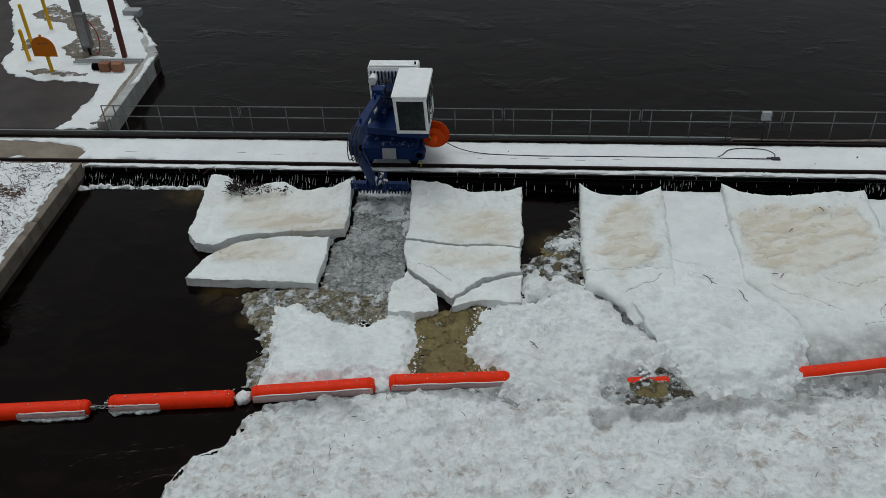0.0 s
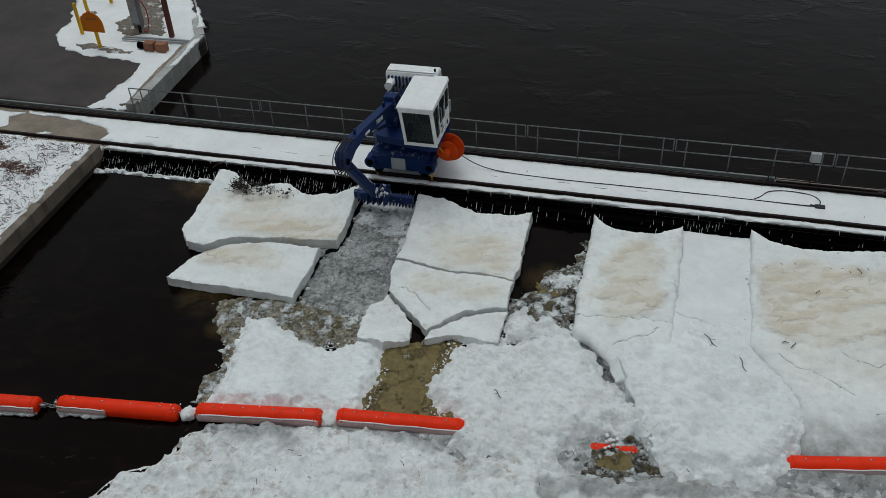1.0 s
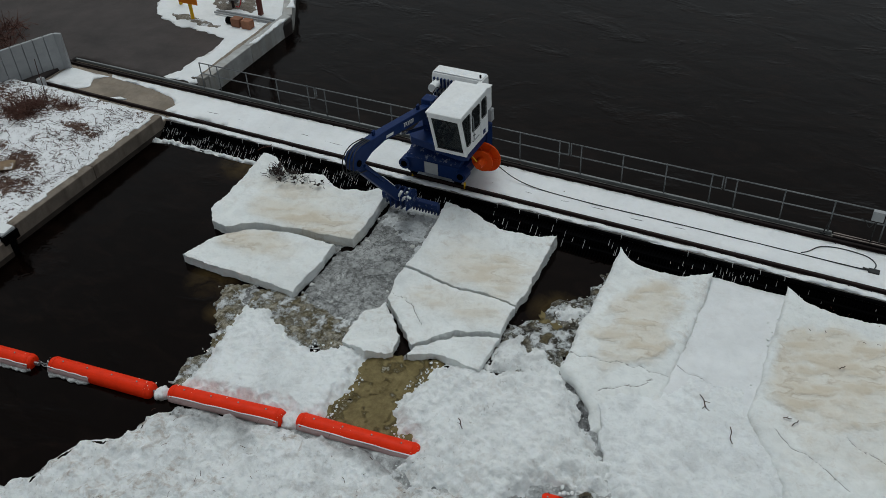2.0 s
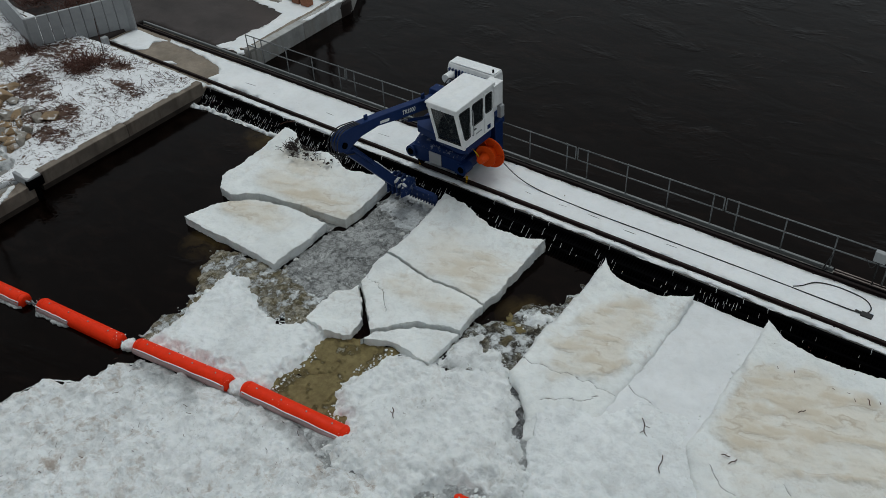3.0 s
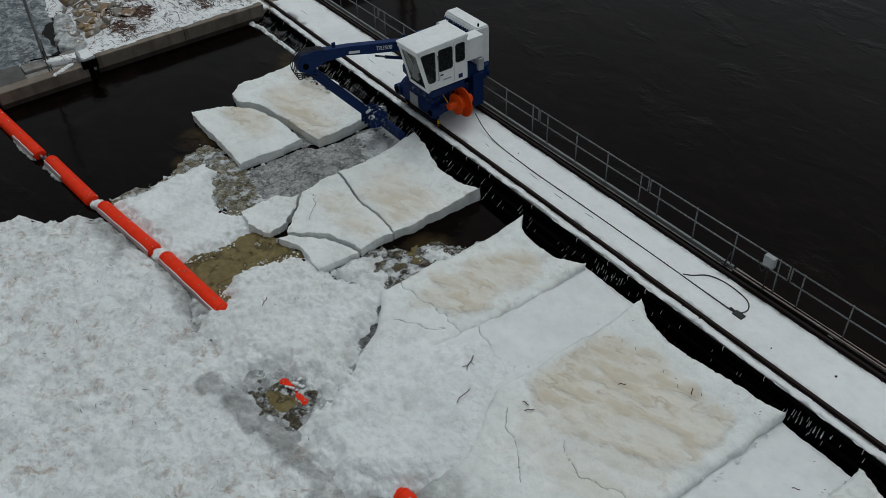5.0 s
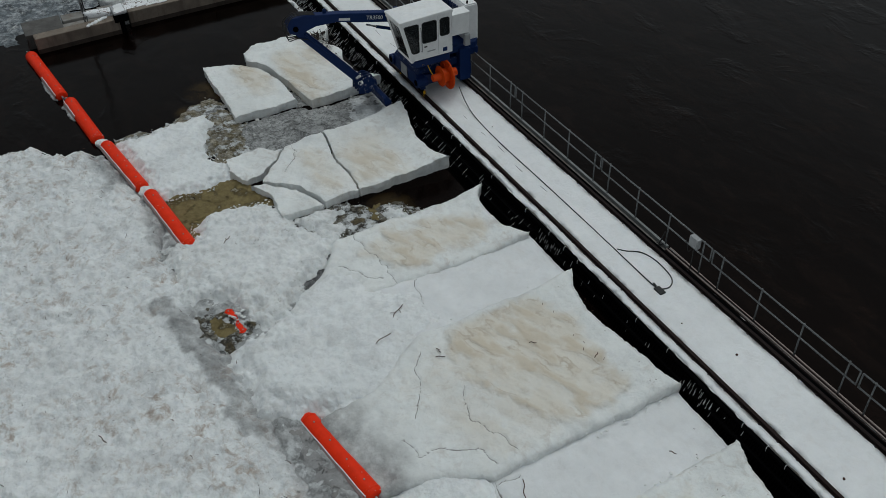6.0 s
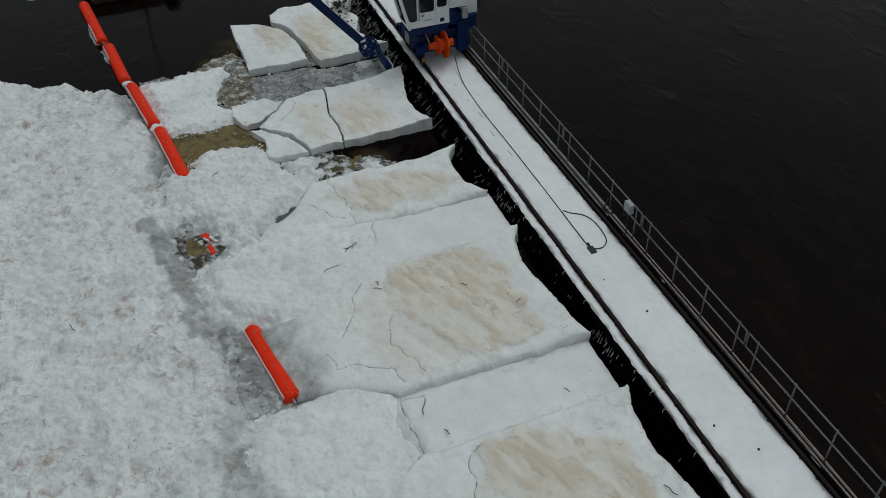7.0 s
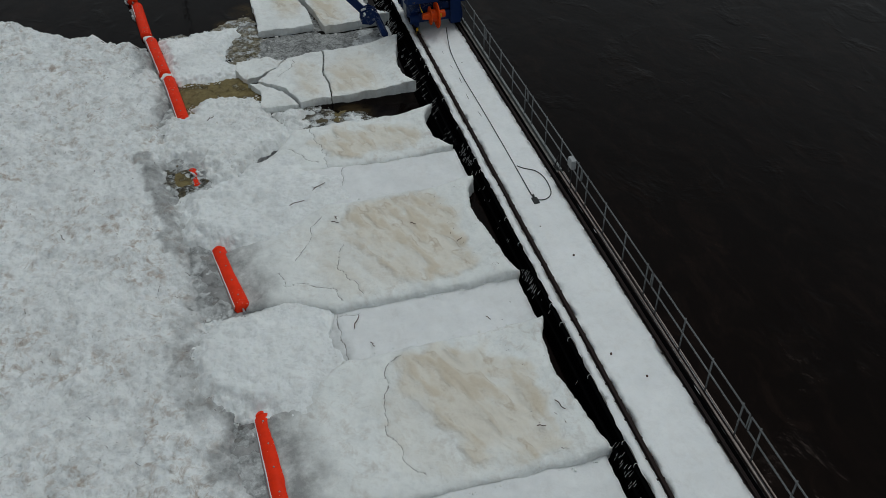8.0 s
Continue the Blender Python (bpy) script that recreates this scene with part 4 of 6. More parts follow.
deck_snow([(-24.4, 28.95), (-22.6, 28.92), (-22.2, 29.4), (-22.5, 29.95), (-22.0, 30.4), (-24.4, 30.4)], "snow patch at the end of the deck", 3.0)
deck_snow([(-24.4, 28.25), (-24.4, 28.6), (-17.2, 28.6), (-17.2, 28.3)], "snow strip beside the front rail", 4.0, 0.06)
deck_snow([(-20.6, 28.95), (-20.1, 28.93), (-19.8, 29.1), (-20.2, 29.18)], "small snow patch on damp concrete", 5.0, 0.03, 0.1)


def crane_rail(y, label):
    ob = empty("crane_rail", 10, y, DECK)
    prof = [(-0.055, 0.0), (0.055, 0.0), (0.055, 0.02), (0.02, 0.035), (0.02, 0.08), (0.042, 0.09), (0.042, 0.12), (-0.042, 0.12), (-0.042, 0.09), (-0.02, 0.08), (-0.02, 0.035), (-0.055, 0.02)]
    part("rail", prism(prof, "x", LEFT - 10, RIGHT - 10, 0.0), RUST, ob)
    clip = box(-0.025, 0.025, -0.10, 0.10, 0.0, 0.05, 0.008)
    first = part("clip", clip, RUST, ob)
    first.location.x = LEFT - 9.5
    for i in range(1, 90):
        c = new("clip", first.data)
        c.parent = ob
        c.location.x = LEFT - 9.5 + i * 0.62
    return tagged(ob, label, "rail", "crane rails", kind="structure")


crane_rail(28.78, "rusty crane rail along the front of the deck")
crane_rail(30.70, "rusty crane rail along the back of the deck")
for y, w, h, mat in ((30.84, 0.045, 0.06, BLACK),):
    tagged(mesh_object("steel_angle", box(LEFT, RIGHT, y - w, y + w, DECK, DECK + h, 0.01), mat), "black steel channel beside the back rail", "steel angle", kind="structure")
tagged(mesh_object("kerb", box(LEFT, 7.95, 31.0, 31.09, DECK, DECK + 0.13, 0.012), STRIP), "dull grey galvanised kerb along the deck", "kerb", kind="structure")
for k, (y, z, r) in enumerate(((30.925, 0.035, 0.03), (30.99, 0.035, 0.032), (31.055, 0.035, 0.03), (31.12, 0.04, 0.028), (30.96, 0.09, 0.024), (31.03, 0.09, 0.022))):
    pts = [(8.0 + i * 2.0, y + 0.012 * math.sin(i * 1.3 + k), DECK + z + 0.008 * math.sin(i * 2.1 + k)) for i in range(20)]
    tagged(mesh_object("conduit", tube(pts, r), (RUST, PALEPIPE, GALV, PALEPIPE, PALEPIPE, RUST)[k], smooth=True), "bare conduit pipe laid along the deck edge", "pipe", "conduits along the deck")
tagged(sheet("deck_snow", [(8.2, 30.93), (8.2, 31.0), (30, 31.0), (30, 30.93)], snow_top(DECK + 0.06, 9), FRESH, 0.04, 0, 0.1, 0.03, 0.02, 0.03), "snow lodged between pipes", "snow", kind="stuff")


bar_data = None


def rack_panel(x0):
    """One bay of the trash rack: sloping bars on two cross beams."""
    global bar_data
    ob = empty("trash_rack", x0, 28.40, 0)
    steep = x0 > 3
    for i in range(20):
        if bar_data is None:
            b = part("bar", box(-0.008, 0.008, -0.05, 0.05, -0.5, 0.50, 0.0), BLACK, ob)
            bar_data = b.data
        else:
            b = new("bar", bar_data)
            b.parent = ob
        b.matrix_local = pose(0.05 + i * 0.1, -0.16, 0.02, -24, 0, 0) if steep else pose(0.05 + i * 0.1, -0.42, 0.22, -50.8, 0, 0)
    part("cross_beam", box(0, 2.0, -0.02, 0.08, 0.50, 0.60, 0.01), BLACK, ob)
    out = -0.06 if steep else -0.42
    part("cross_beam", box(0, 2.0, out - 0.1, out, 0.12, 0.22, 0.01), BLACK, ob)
    # black plate put in for the shade behind the bars
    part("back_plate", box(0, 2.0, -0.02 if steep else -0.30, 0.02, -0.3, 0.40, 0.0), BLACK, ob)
    frost = bmesh.new()
    rng = random.Random(int(x0 * 10) + 500)
    for i in range(20):
        for _ in range(2):
            bare = x0 + 0.1 * i
            if rng.random() < (0.8 if x0 < -7 else 0.85 if any(a < bare < a + 1.3 for a in (4.9, 12.0, 19.0)) else 0.22 if x0 < 1 else 0.06):
                z0 = rng.uniform(0.08, 0.38)
                z1 = min(0.5, z0 + rng.uniform(0.05, 0.2))
                x = 0.05 + i * 0.1 + rng.uniform(-0.03, 0.03)
                at = lambda z: (x, -0.27 + 0.45 * z, z) if steep else (x, -0.79 + 1.226 * z, z + 0.035)
                add_rod(frost, at(z0), at(z1), rng.uniform(0.004, 0.009), 4, 0.003)
    tagged(part("frost", frost, FRESH, ob, "white frost sticking to the bars"), kind="stuff")
    return tagged(ob, "black steel trash rack with frost on its bars", "trash rack", "trash racks under the deck")


for i in range(24):
    rack_panel(-17.1 + i * 2.0)

hook_data = None
rng = random.Random(77)
for i in range(62):
    if rng.random() < 0.6:
        continue
    x = -16.8 + i * 0.72 + rng.uniform(-0.06, 0.06)
    if hook_data is None:
        ob = mesh_object("rack_hook", tube([(0, 0.02, 0.0), (0.0, -0.06, 0.0), (0.01, -0.09, -0.04), (0.01, -0.085, -0.12)], 0.007, 5), FRESH)
        hook_data = ob.data
    else:
        ob = new("rack_hook", hook_data)
    ob.location = (x, 28.46, DECK - 0.02)
    tagged(ob, "snow-covered steel hook on the deck edge", "hook", "hooks along the deck edge")

# ---- the railing ----


def railing_section(x0, first=False):
    ob = empty("guard_railing", x0, 31.02, DECK)
    top, r = 1.29, 0.024
    part("top_rail", rod((-0.36, 0, top), (4.84, 0, top), r, 8), DULLGALV, ob, smooth=True)
    part("mid_rail", rod((-0.36, 0, top - 0.48), (4.84, 0, top - 0.48), r, 8), DULLGALV, ob, smooth=True)
    for x in (0, 1.49, 2.98, 4.48):
        p = part("post", rod((x, 0.04, -0.25), (x, 0.04, top), r, 8), DULLGALV, ob, smooth=True)
        part("base_plate", box(x - 0.06, x + 0.06, 0.02, 0.08, -0.25, -0.05, 0.008), DULLGALV, p)
    for x in (-0.36, 4.84):
        part("end_bar", rod((x, 0, top - 0.48), (x, 0, top), r, 8), DULLGALV, ob, smooth=True)
    return tagged(ob, "galvanised two-rail guard railing along the water", "railing", "railing sections along the deck")


first = railing_section(4.84)
for k in (-4, -3, -2, -1, 1, 2, 3, 4, 5, 6):
    copy_thing(first, pose(4.84 + 5.28 * k, 31.02, DECK))
end = empty("guard_railing", -17.15, 31.02, DECK)
part("top_rail", rod((0, 0, 1.29), (0.53, 0, 1.29), 0.024, 8), DULLGALV, end)
part("mid_rail", rod((0, 0, 0.81), (0.53, 0, 0.81), 0.024, 8), DULLGALV, end)
part("post", rod((0, 0, 0.0), (0, 0, 1.29), 0.024, 8), DULLGALV, end)
tagged(end, "end post of the galvanised guard railing", "railing", "railing sections along the deck")

jb = empty("junction_box", 9.08, 30.95, DECK)
part("case", box(-0.17, 0.17, -0.10, 0.06, 0.98, 1.32, 0.015), GREYPAINT, jb)
part("lid", box(-0.15, 0.15, -0.115, -0.103, 1.0, 1.30, 0.005), GREYPAINT, jb)
part("stem", rod((0.0, 0.0, 0.1), (0.0, 0.0, 0.98), 0.02), RUBBER, jb)
part("cable", tube([(0.0, 0, 0.98), (-0.15, -0.05, 0.7), (-0.3, 0, 0.85), (-0.42, 0.06, 0.88)], 0.012), RUBBER, jb)
tagged(jb, "grey metal junction box fixed to the railing", "junction box")
post = empty("cable_stand", 7.7, 30.92, DECK)
part("stand", rod((0, 0, 0.1), (0.12, 0.05, 0.62), 0.022), RUBBER, post)
part("foot", box(-0.08, 0.08, -0.05, 0.08, 0.10, 0.13, 0.005), RUBBER, post)
tagged(post, "short leaning black cable stand by the kerb", "stand")

cable = tube([(-3.1, 29.9, 1.15), (-2.4, 29.8, 0.85), (-1.4, 29.68, DECK + 0.07), (0.6, 29.6, DECK + 0.06), (3.0, 29.62, DECK + 0.06), (6.0, 29.62, DECK + 0.06), (8.3, 29.6, DECK + 0.06), (9.1, 29.6, DECK + 0.07), (9.32, 29.7, DECK + 0.06), (9.36, 30.0, DECK + 0.06), (9.05, 30.28, DECK + 0.06), (8.31, 30.36, DECK + 0.06), (7.75, 30.22, DECK + 0.06), (7.45, 29.85, DECK + 0.06), (7.25, 29.68, DECK + 0.06)], 0.018, 6)
tagged(mesh_object("power_cable", cable, RUBBER, smooth=True), "black power cable trailing over the snowy deck", "cable")
hatch = empty("cable_socket", 9.35, 29.62, DECK)
part("case", box(-0.16, 0.16, -0.10, 0.10, 0.03, 0.09, 0.015), RUBBER, hatch)
part("plug", rod((-0.32, 0.03, 0.07), (-0.14, 0.0, 0.07), 0.035), RUBBER, hatch)
tagged(hatch, "black cable socket lying on the snow", "socket")
for x, y, s in ((12.33, 29.8, 0.05), (16.5, 29.25, 0.06), (17.5, 29.85, 0.05), (10.7, 29.3, 0.03), (-0.6, 29.9, 0.03)):
    bm = bmesh.new()
    bmesh.ops.create_icosphere(bm, subdivisions=1, radius=s)
    for v in bm.verts:
        v.co *= 0.7 + 0.5 * noise.noise(v.co * 30 + Vector((x, y, 0)))
    ob = mesh_object("debris", bm, TWIG)
    ob.location = (x, y, DECK + 0.06)
    tagged(ob, "small dark clod on the snowy deck", "debris", "clods on the deck")
for k, (y, x0, x1) in enumerate(((29.52, -16.0, -7.3), (29.40, -3.1, 4.5))):
    pts = [(x0 + (x1 - x0) * i / 16, y + 0.05 * math.sin(i * 0.9 + k), DECK + 0.030 + 0.014 * math.sin(i * 2.3 + k)) for i in range(17)]
    tagged(mesh_object("wire", tube(pts, 0.011, 5), RUBBER), "thin dark wire half sunk in deck snow", "wire", "wires on the deck")

# ---- the orange floats ----


def float_boom(a, b, z, label, skirt=(0.0, 1.0), buried=0.0, r=0.25, shelf=False):
    a, b = Vector((*a, 0)), Vector((*b, 0))
    length = (b - a).length
    turn = math.degrees(math.atan2(b.y - a.y, b.x - a.x))
    ob = new("float")
    ob.matrix_world = Matrix.Translation((a.x, a.y, z)) @ pose(0, 0, 0, 0, buried, turn)
    body = bmesh.new()
    seg, prof = 20, [(0.0, 0.0), (0.0, 0.72), (0.03, 0.86), (0.09, 0.97), (0.14, 1.0)]
    rings = prof + [(length - u, v) for u, v in prof[::-1]]
    loops = []
    for u, v in rings[1:-1]:
        loops.append([body.verts.new((u, r * v * math.cos(2 * math.pi * k / seg), r * v * math.sin(2 * math.pi * k / seg))) for k in range(seg)])
    for p, q in zip(loops, loops[1:]):
        for k in range(seg):
            body.faces.new((p[k], p[(k + 1) % seg], q[(k + 1) % seg], q[k]))
    body.faces.new(loops[0])
    body.faces.new(loops[-1][::-1])
    bmesh.ops.recalc_face_normals(body, faces=body.faces)
    part("hull", body, FLOAT, ob, smooth=True)
    for x in (0.16, length - 0.16):
        part("band", rod((x - 0.03, 0, 0), (x + 0.03, 0, 0), r + 0.008, 20), FLOAT, ob, smooth=True)
    for k in range(4):
        x = length * (0.14 + 0.24 * k)
        part("bolt", rod((x, 0.0, r - 0.02), (x, 0.0, r + 0.022), 0.022, 8), GALV, ob)
    part("lug", box(-0.16, 0.02, -0.03, 0.03, -0.06, 0.06, 0.01), GALV, ob)
    part("lug", box(length - 0.02, length + 0.16, -0.03, 0.03, -0.06, 0.06, 0.01), GALV, ob)
    if skirt:
        strip = bmesh.new()
        n, rows = 46, []
        for i in range(n + 1):
            x = 0.05 + (length - 0.1) * (skirt[0] + (skirt[1] - skirt[0]) * i / n)
            w = 0.020 + 0.014 * noise.noise(Vector((x * 3 + a.x, 0, 1)))
            lift = 0.10 * noise.noise(Vector((x * 0.8 + a.x, 2, 1)))
            ring = []
            for k in range(6):
                u = radians(-30 + 85 * k / 5) - lift
                rr = r + (w if 0 < k else -0.004)
                ring.append(strip.verts.new((x, -rr * math.cos(u), -rr * math.sin(u))))
            rows.append(ring)
        for p, q in zip(rows, rows[1:]):
            for k in range(5):
                strip.faces.new((p[k], q[k], q[k + 1], p[k + 1]))
        part("ice_skirt", strip, FROSTED, ob, "pinkish frosted ice coat at the waterline", smooth=True)
        rim = [(length * (skirt[0] + (skirt[1] - skirt[0]) * (0.03 + 0.94 * i / 9)), -r * 0.87, r * 0.50 + 0.012 * math.sin(i * 2.0 + a.x)) for i in range(10)]
        part("ice_rim", tube(rim, 0.018, 6), FRESH, ob, "white line of ice along the float", smooth=True)
    grit = random.Random(int(length * 1000))
    specks = []
    for _ in range(14):
        x = length * grit.choice((grit.random(), grit.random() ** 4, 1 - grit.random() ** 4))
        u = radians(grit.uniform(40, 130))
        specks.append((x, r * math.cos(u), r * math.sin(u), 0.006 + 0.02 * grit.random() ** 3))
    frost = crumbs("frost", specks, FRESH, int(length * 100), True)
    frost.parent = ob
    tagged(frost, kind="stuff")
    if shelf:
        slab_bm, n = bmesh.new(), 40
        rows = []
        for i in range(n + 1):
            f = i / n
            x = length * (skirt[0] + (skirt[1] - skirt[0]) * f)
            out = r + (0.10 + 0.07 * noise.noise(Vector((x * 2, 3, a.x))) + 0.05 * noise.noise(Vector((x * 9, 3, a.x)))) * step01(f, 0, 0.12) * step01(1 - f, 0, 0.08)
            rows.append([slab_bm.verts.new((x, -y, zz)) for y, zz in ((r * 0.85, -0.02), (out, -0.055), (out - 0.02, -0.13), (r * 0.8, -0.14))])
        for p, q in zip(rows, rows[1:]):
            for k in range(4):
                slab_bm.faces.new((p[k], q[k], q[(k + 1) % 4], p[(k + 1) % 4]))
        slab_bm.faces.new(rows[0][::-1])
        slab_bm.faces.new(rows[-1])
        bmesh.ops.recalc_face_normals(slab_bm, faces=slab_bm.faces)
        part("ice_shelf", slab_bm, SLUSH, ob, "grey-white shelf of ice frozen to the float", smooth=True)
    return tagged(ob, label, "float", "orange floats in a line")


float_boom((-16.15, 15.85), (-11.85, 16.42), 0.10, "long orange-red plastic float chained to the wall", (0.55, 1.0), shelf=True)
float_boom((-11.35, 16.62), (-7.9, 17.05), 0.10, "orange-red plastic float in open water", (0.0, 0.42), shelf=True)
float_boom((-7.42, 17.22), (-4.0, 17.78), 0.12, "orange-red plastic float frozen in beside snow")
float_boom((-3.6, 17.9), (-0.2, 18.38), 0.13, "orange-red plastic float dipping into a snow mound", buried=1.8)
float_boom((3.1, 18.5), (4.4, 18.7), -0.155, "orange-red float almost buried in brown slush", None, r=0.24)
float_boom((8.0, 19.13), (11.2, 19.68), -0.06, "orange-red float sunk into wet grey slush", buried=-3.0)
float_boom((15.25, 19.78), (18.55, 20.0), -0.05, "orange-red float sunk into wet grey slush", buried=-3.0)


tagged(crumbs("snow_clods", [(3.62 + 0.09 * (k % 4) - 0.1, 18.5 + 0.05 * k, 0.08 + 0.012 * (k % 3), 0.05 + 0.015 * (k % 3)) for k in range(9)], GRANULAR, 12, True), "snow crumbs lying over a buried float", "snow clods", kind="stuff")


def link(x, y, label, snowy=True, size=0.2):
    """The coupling between two floats: a short chain, capped with snow where it is frozen."""
    ob = empty("coupling", x, y, 0.06)
    chain = bmesh.new()
    for k in range(4):
        m = pose(-0.2 + 0.13 * k, 0, 0, 90 * (k % 2), 0, 10)
        ring = [m @ Vector((0.09 * math.cos(u), 0.05 * math.sin(u), 0)) for u in np.linspace(0, 2 * math.pi, 9)]
        add_tube(chain, ring, 0.014, 5)
    part("chain", chain, GALV, ob)
    if snowy:
        cap = bmesh.new()
        bmesh.ops.create_icosphere(cap, subdivisions=3, radius=size)
        for v in cap.verts:
            v.co *= 0.75 + 0.5 * billow(v.co.x * 3 + x, v.co.y * 3 + v.co.z * 2, 1.6, y)
            v.co.z *= 0.8
        part("snow_cap", cap, SNOW, ob, smooth=True)
    return tagged(ob, label, "coupling", "couplings between the floats")


link(-11.6, 16.52, "bare chain coupling between two floats", False)
link(-7.66, 17.13, "snow-capped coupling between two floats", True, 0.25)
link(-3.8, 17.84, "snow-capped coupling between two floats", True, 0.29)


chain = tube([(-16.7, 15.95, 0.55), (-16.55, 15.9, 0.3), (-16.2, 15.86, 0.12)], 0.025)
tagged(mesh_object("mooring_chain", chain, RUST), "short mooring chain from the wall to the floats", "chain")

# ---- the rake machine ----


def rake_machine():
    """Rail-mounted trash rake: wheeled chassis, slewing cab and boom with a rake head."""
    ob = empty("rake_machine", 0, 0, DECK + 0.12)
    # chassis
    for x in (-5.85, -4.12):
        for y in (28.78, 30.70):
            part("wheel", rod((x, y - 0.045, 0.14), (x, y + 0.045, 0.14), 0.15, 20), BLACK, ob)
            part("wheel_box", box(x - 0.2, x + 0.2, y - 0.1, y + 0.1, 0.16, 0.42, 0.02), NAVY, ob)
    for y0, y1 in ((28.52, 28.80), (30.55, 30.85)):
        part("end_beam", prism([(-6.05, 0.34), (-6.05, 0.80), (-5.9, 0.86), (-4.0, 0.86), (-3.85, 0.78), (-3.80, 0.34)], "y", y0, y1, 0.02), NAVY, ob)
    for x in (-6.05, -3.86):
        drum = part("buffer", rod((x, 28.44, 0.58), (x, 28.86, 0.58), 0.21, 22), NAVY, ob)
        part("hub", rod((x, 28.42, 0.58), (x, 28.45, 0.58), 0.12, 16), BLACK, drum)
    for x in (-6.0, -3.9):
        part("side_beam", box(x - 0.12, x + 0.12, 28.8, 30.55, 0.42, 0.84, 0.02), NAVY, ob)
    part("chassis_hood", prism([(28.54, 0.84), (28.66, 0.98), (29.1, 1.2), (30.5, 1.2), (30.8, 0.84)], "x", -5.98, -3.92, 0.03), NAVYFROST, ob)
    part("access_panel", box(-5.26, -4.74, 28.485, 28.515, 0.38, 0.84, 0.008), GREYPAINT, ob, "bare grey access panel")
    for x in (-5.92, -3.86):
        part("rail_clamp", box(x - 0.03, x + 0.03, 28.74, 28.82, -0.12, 0.14, 0.01), YELLOW, ob, "yellow rail clamp")
    part("rear_column", box(-3.98, -3.66, 30.25, 30.72, 0.25, 1.55, 0.02), NAVY, ob)
    # slewing part
    part("slew_ring", rod((-4.75, 29.5, 1.18), (-4.75, 29.5, 1.42), 0.62, 28), BLACK, ob)
    part("platform", prism([(-5.75, 28.55), (-3.75, 28.2), (-3.45, 28.3), (-3.45, 29.7), (-3.8, 29.9), (-3.8, 31.0), (-4.0, 31.22), (-5.6, 31.25), (-5.95, 30.9), (-5.95, 28.8)], "z", 1.42, 1.70, 0.03), NAVY, ob)
    part("tread_plate", box(-3.9, -3.45, 28.5, 28.66, 1.46, 1.54, 0.02), YELLOW, ob, "yellow step under the cab")
    # cab
    cz, top = 1.76, 3.34
    cab = part("cab_floor", box(-4.56, -3.42, 28.10, 29.78, cz, cz + 0.1, 0.02), WHITE, ob)
    left, right, back_y = -4.58, -3.40, 29.80

    def front(z):
        return 28.12 - 0.42 * (z - cz) / (top - cz)

    def rounded(pts, r):
        """The corners of a pane, each rounded off by an arc of five points."""
        out = []
        for k in range(4):
            p, a, b = Vector(pts[k]), Vector(pts[k - 1]), Vector(pts[(k + 1) % 4])
            u, w = p + (a - p).normalized() * r, p + (b - p).normalized() * r
            out.append([(1 - f) ** 2 * u + 2 * f * (1 - f) * p + f * f * w for f in (0, 0.25, 0.5, 0.75, 1)])
        return out

    def side(x, outward):
        """A cab side: quarter panel, door and rear panel, each with a round-cornered pane in a rubber seal."""
        head = top - 0.15
        panels = (("quarter_panel", 28.42, 28.49, cz + 0.30), ("door" if outward > 0 else "side_panel", 29.15, 29.22, cz + 0.62), ("rear_panel", 29.68, back_y, cz + 0.74))
        e0 = None
        for name, w1, e1, s in panels:
            g = front if e0 is None else (lambda z, e=e0: e)
            f = lambda z: g(z) + (0.09 if e0 is None else 0.07)
            outer = [(g(cz), cz), (e1 - 0.004, cz), (e1 - 0.004, top), (g(top), top)]
            arcs = rounded([(f(s), s), (w1, s), (w1, head), (f(head), head)], 0.10)
            bm = bmesh.new()
            made = []
            for dx in (-0.025, 0.025):
                corner = [bm.verts.new((x + dx, y, z)) for y, z in outer]
                hole = [[bm.verts.new((x + dx, p.x, p.y)) for p in arc] for arc in arcs]
                for k in range(4):
                    for a, b in zip(hole[k], hole[k][1:]):
                        bm.faces.new((corner[k], a, b))
                    bm.faces.new((corner[k], hole[k][-1], hole[(k + 1) % 4][0], corner[(k + 1) % 4]))
                made.append((corner, [v for arc in hole for v in arc]))
            for lo, hi in zip(made[0], made[1]):
                for k in range(len(lo)):
                    bm.faces.new((lo[k - 1], lo[k], hi[k], hi[k - 1]))
            bmesh.ops.recalc_face_normals(bm, faces=bm.faces)
            panel = part(name, bm, WHITE, ob)
            rim = [p for arc in arcs for p in arc]
            part("window_pane", prism([tuple(p) for p in rim], "x", x - 0.006, x + 0.006), GLASS, panel, "dark tinted side pane")
            seal = [(x + 0.026 * outward, p.x, p.y) for p in rim]
            part("seal", tube(seal + seal[:1], 0.014, 5), RUBBER, panel)
            e0 = e1

    side(right - 0.025, 1)
    side(left + 0.025, -1)
    # front frame with its leaning screen
    for x in (left + 0.06, right - 0.06):
        part("front_post", rod((x, front(cz), cz), (x, front(top), top), 0.055, 8), WHITE, ob)
    part("front_sill", box(left, right, front(cz) - 0.04, front(cz) + 0.06, cz - 0.06, cz + 0.12, 0.02), WHITE, ob)
    part("front_head", box(left, right, front(top) - 0.03, front(top) + 0.08, top - 0.14, top, 0.02), WHITE, ob)
    screen = bmesh.new()
    pts = [(left + 0.08, cz + 0.1), (right - 0.08, cz + 0.1), (right - 0.08, top - 0.12), (left + 0.08, top - 0.12)]
    lo = [screen.verts.new((x, front(z), z)) for x, z in pts]
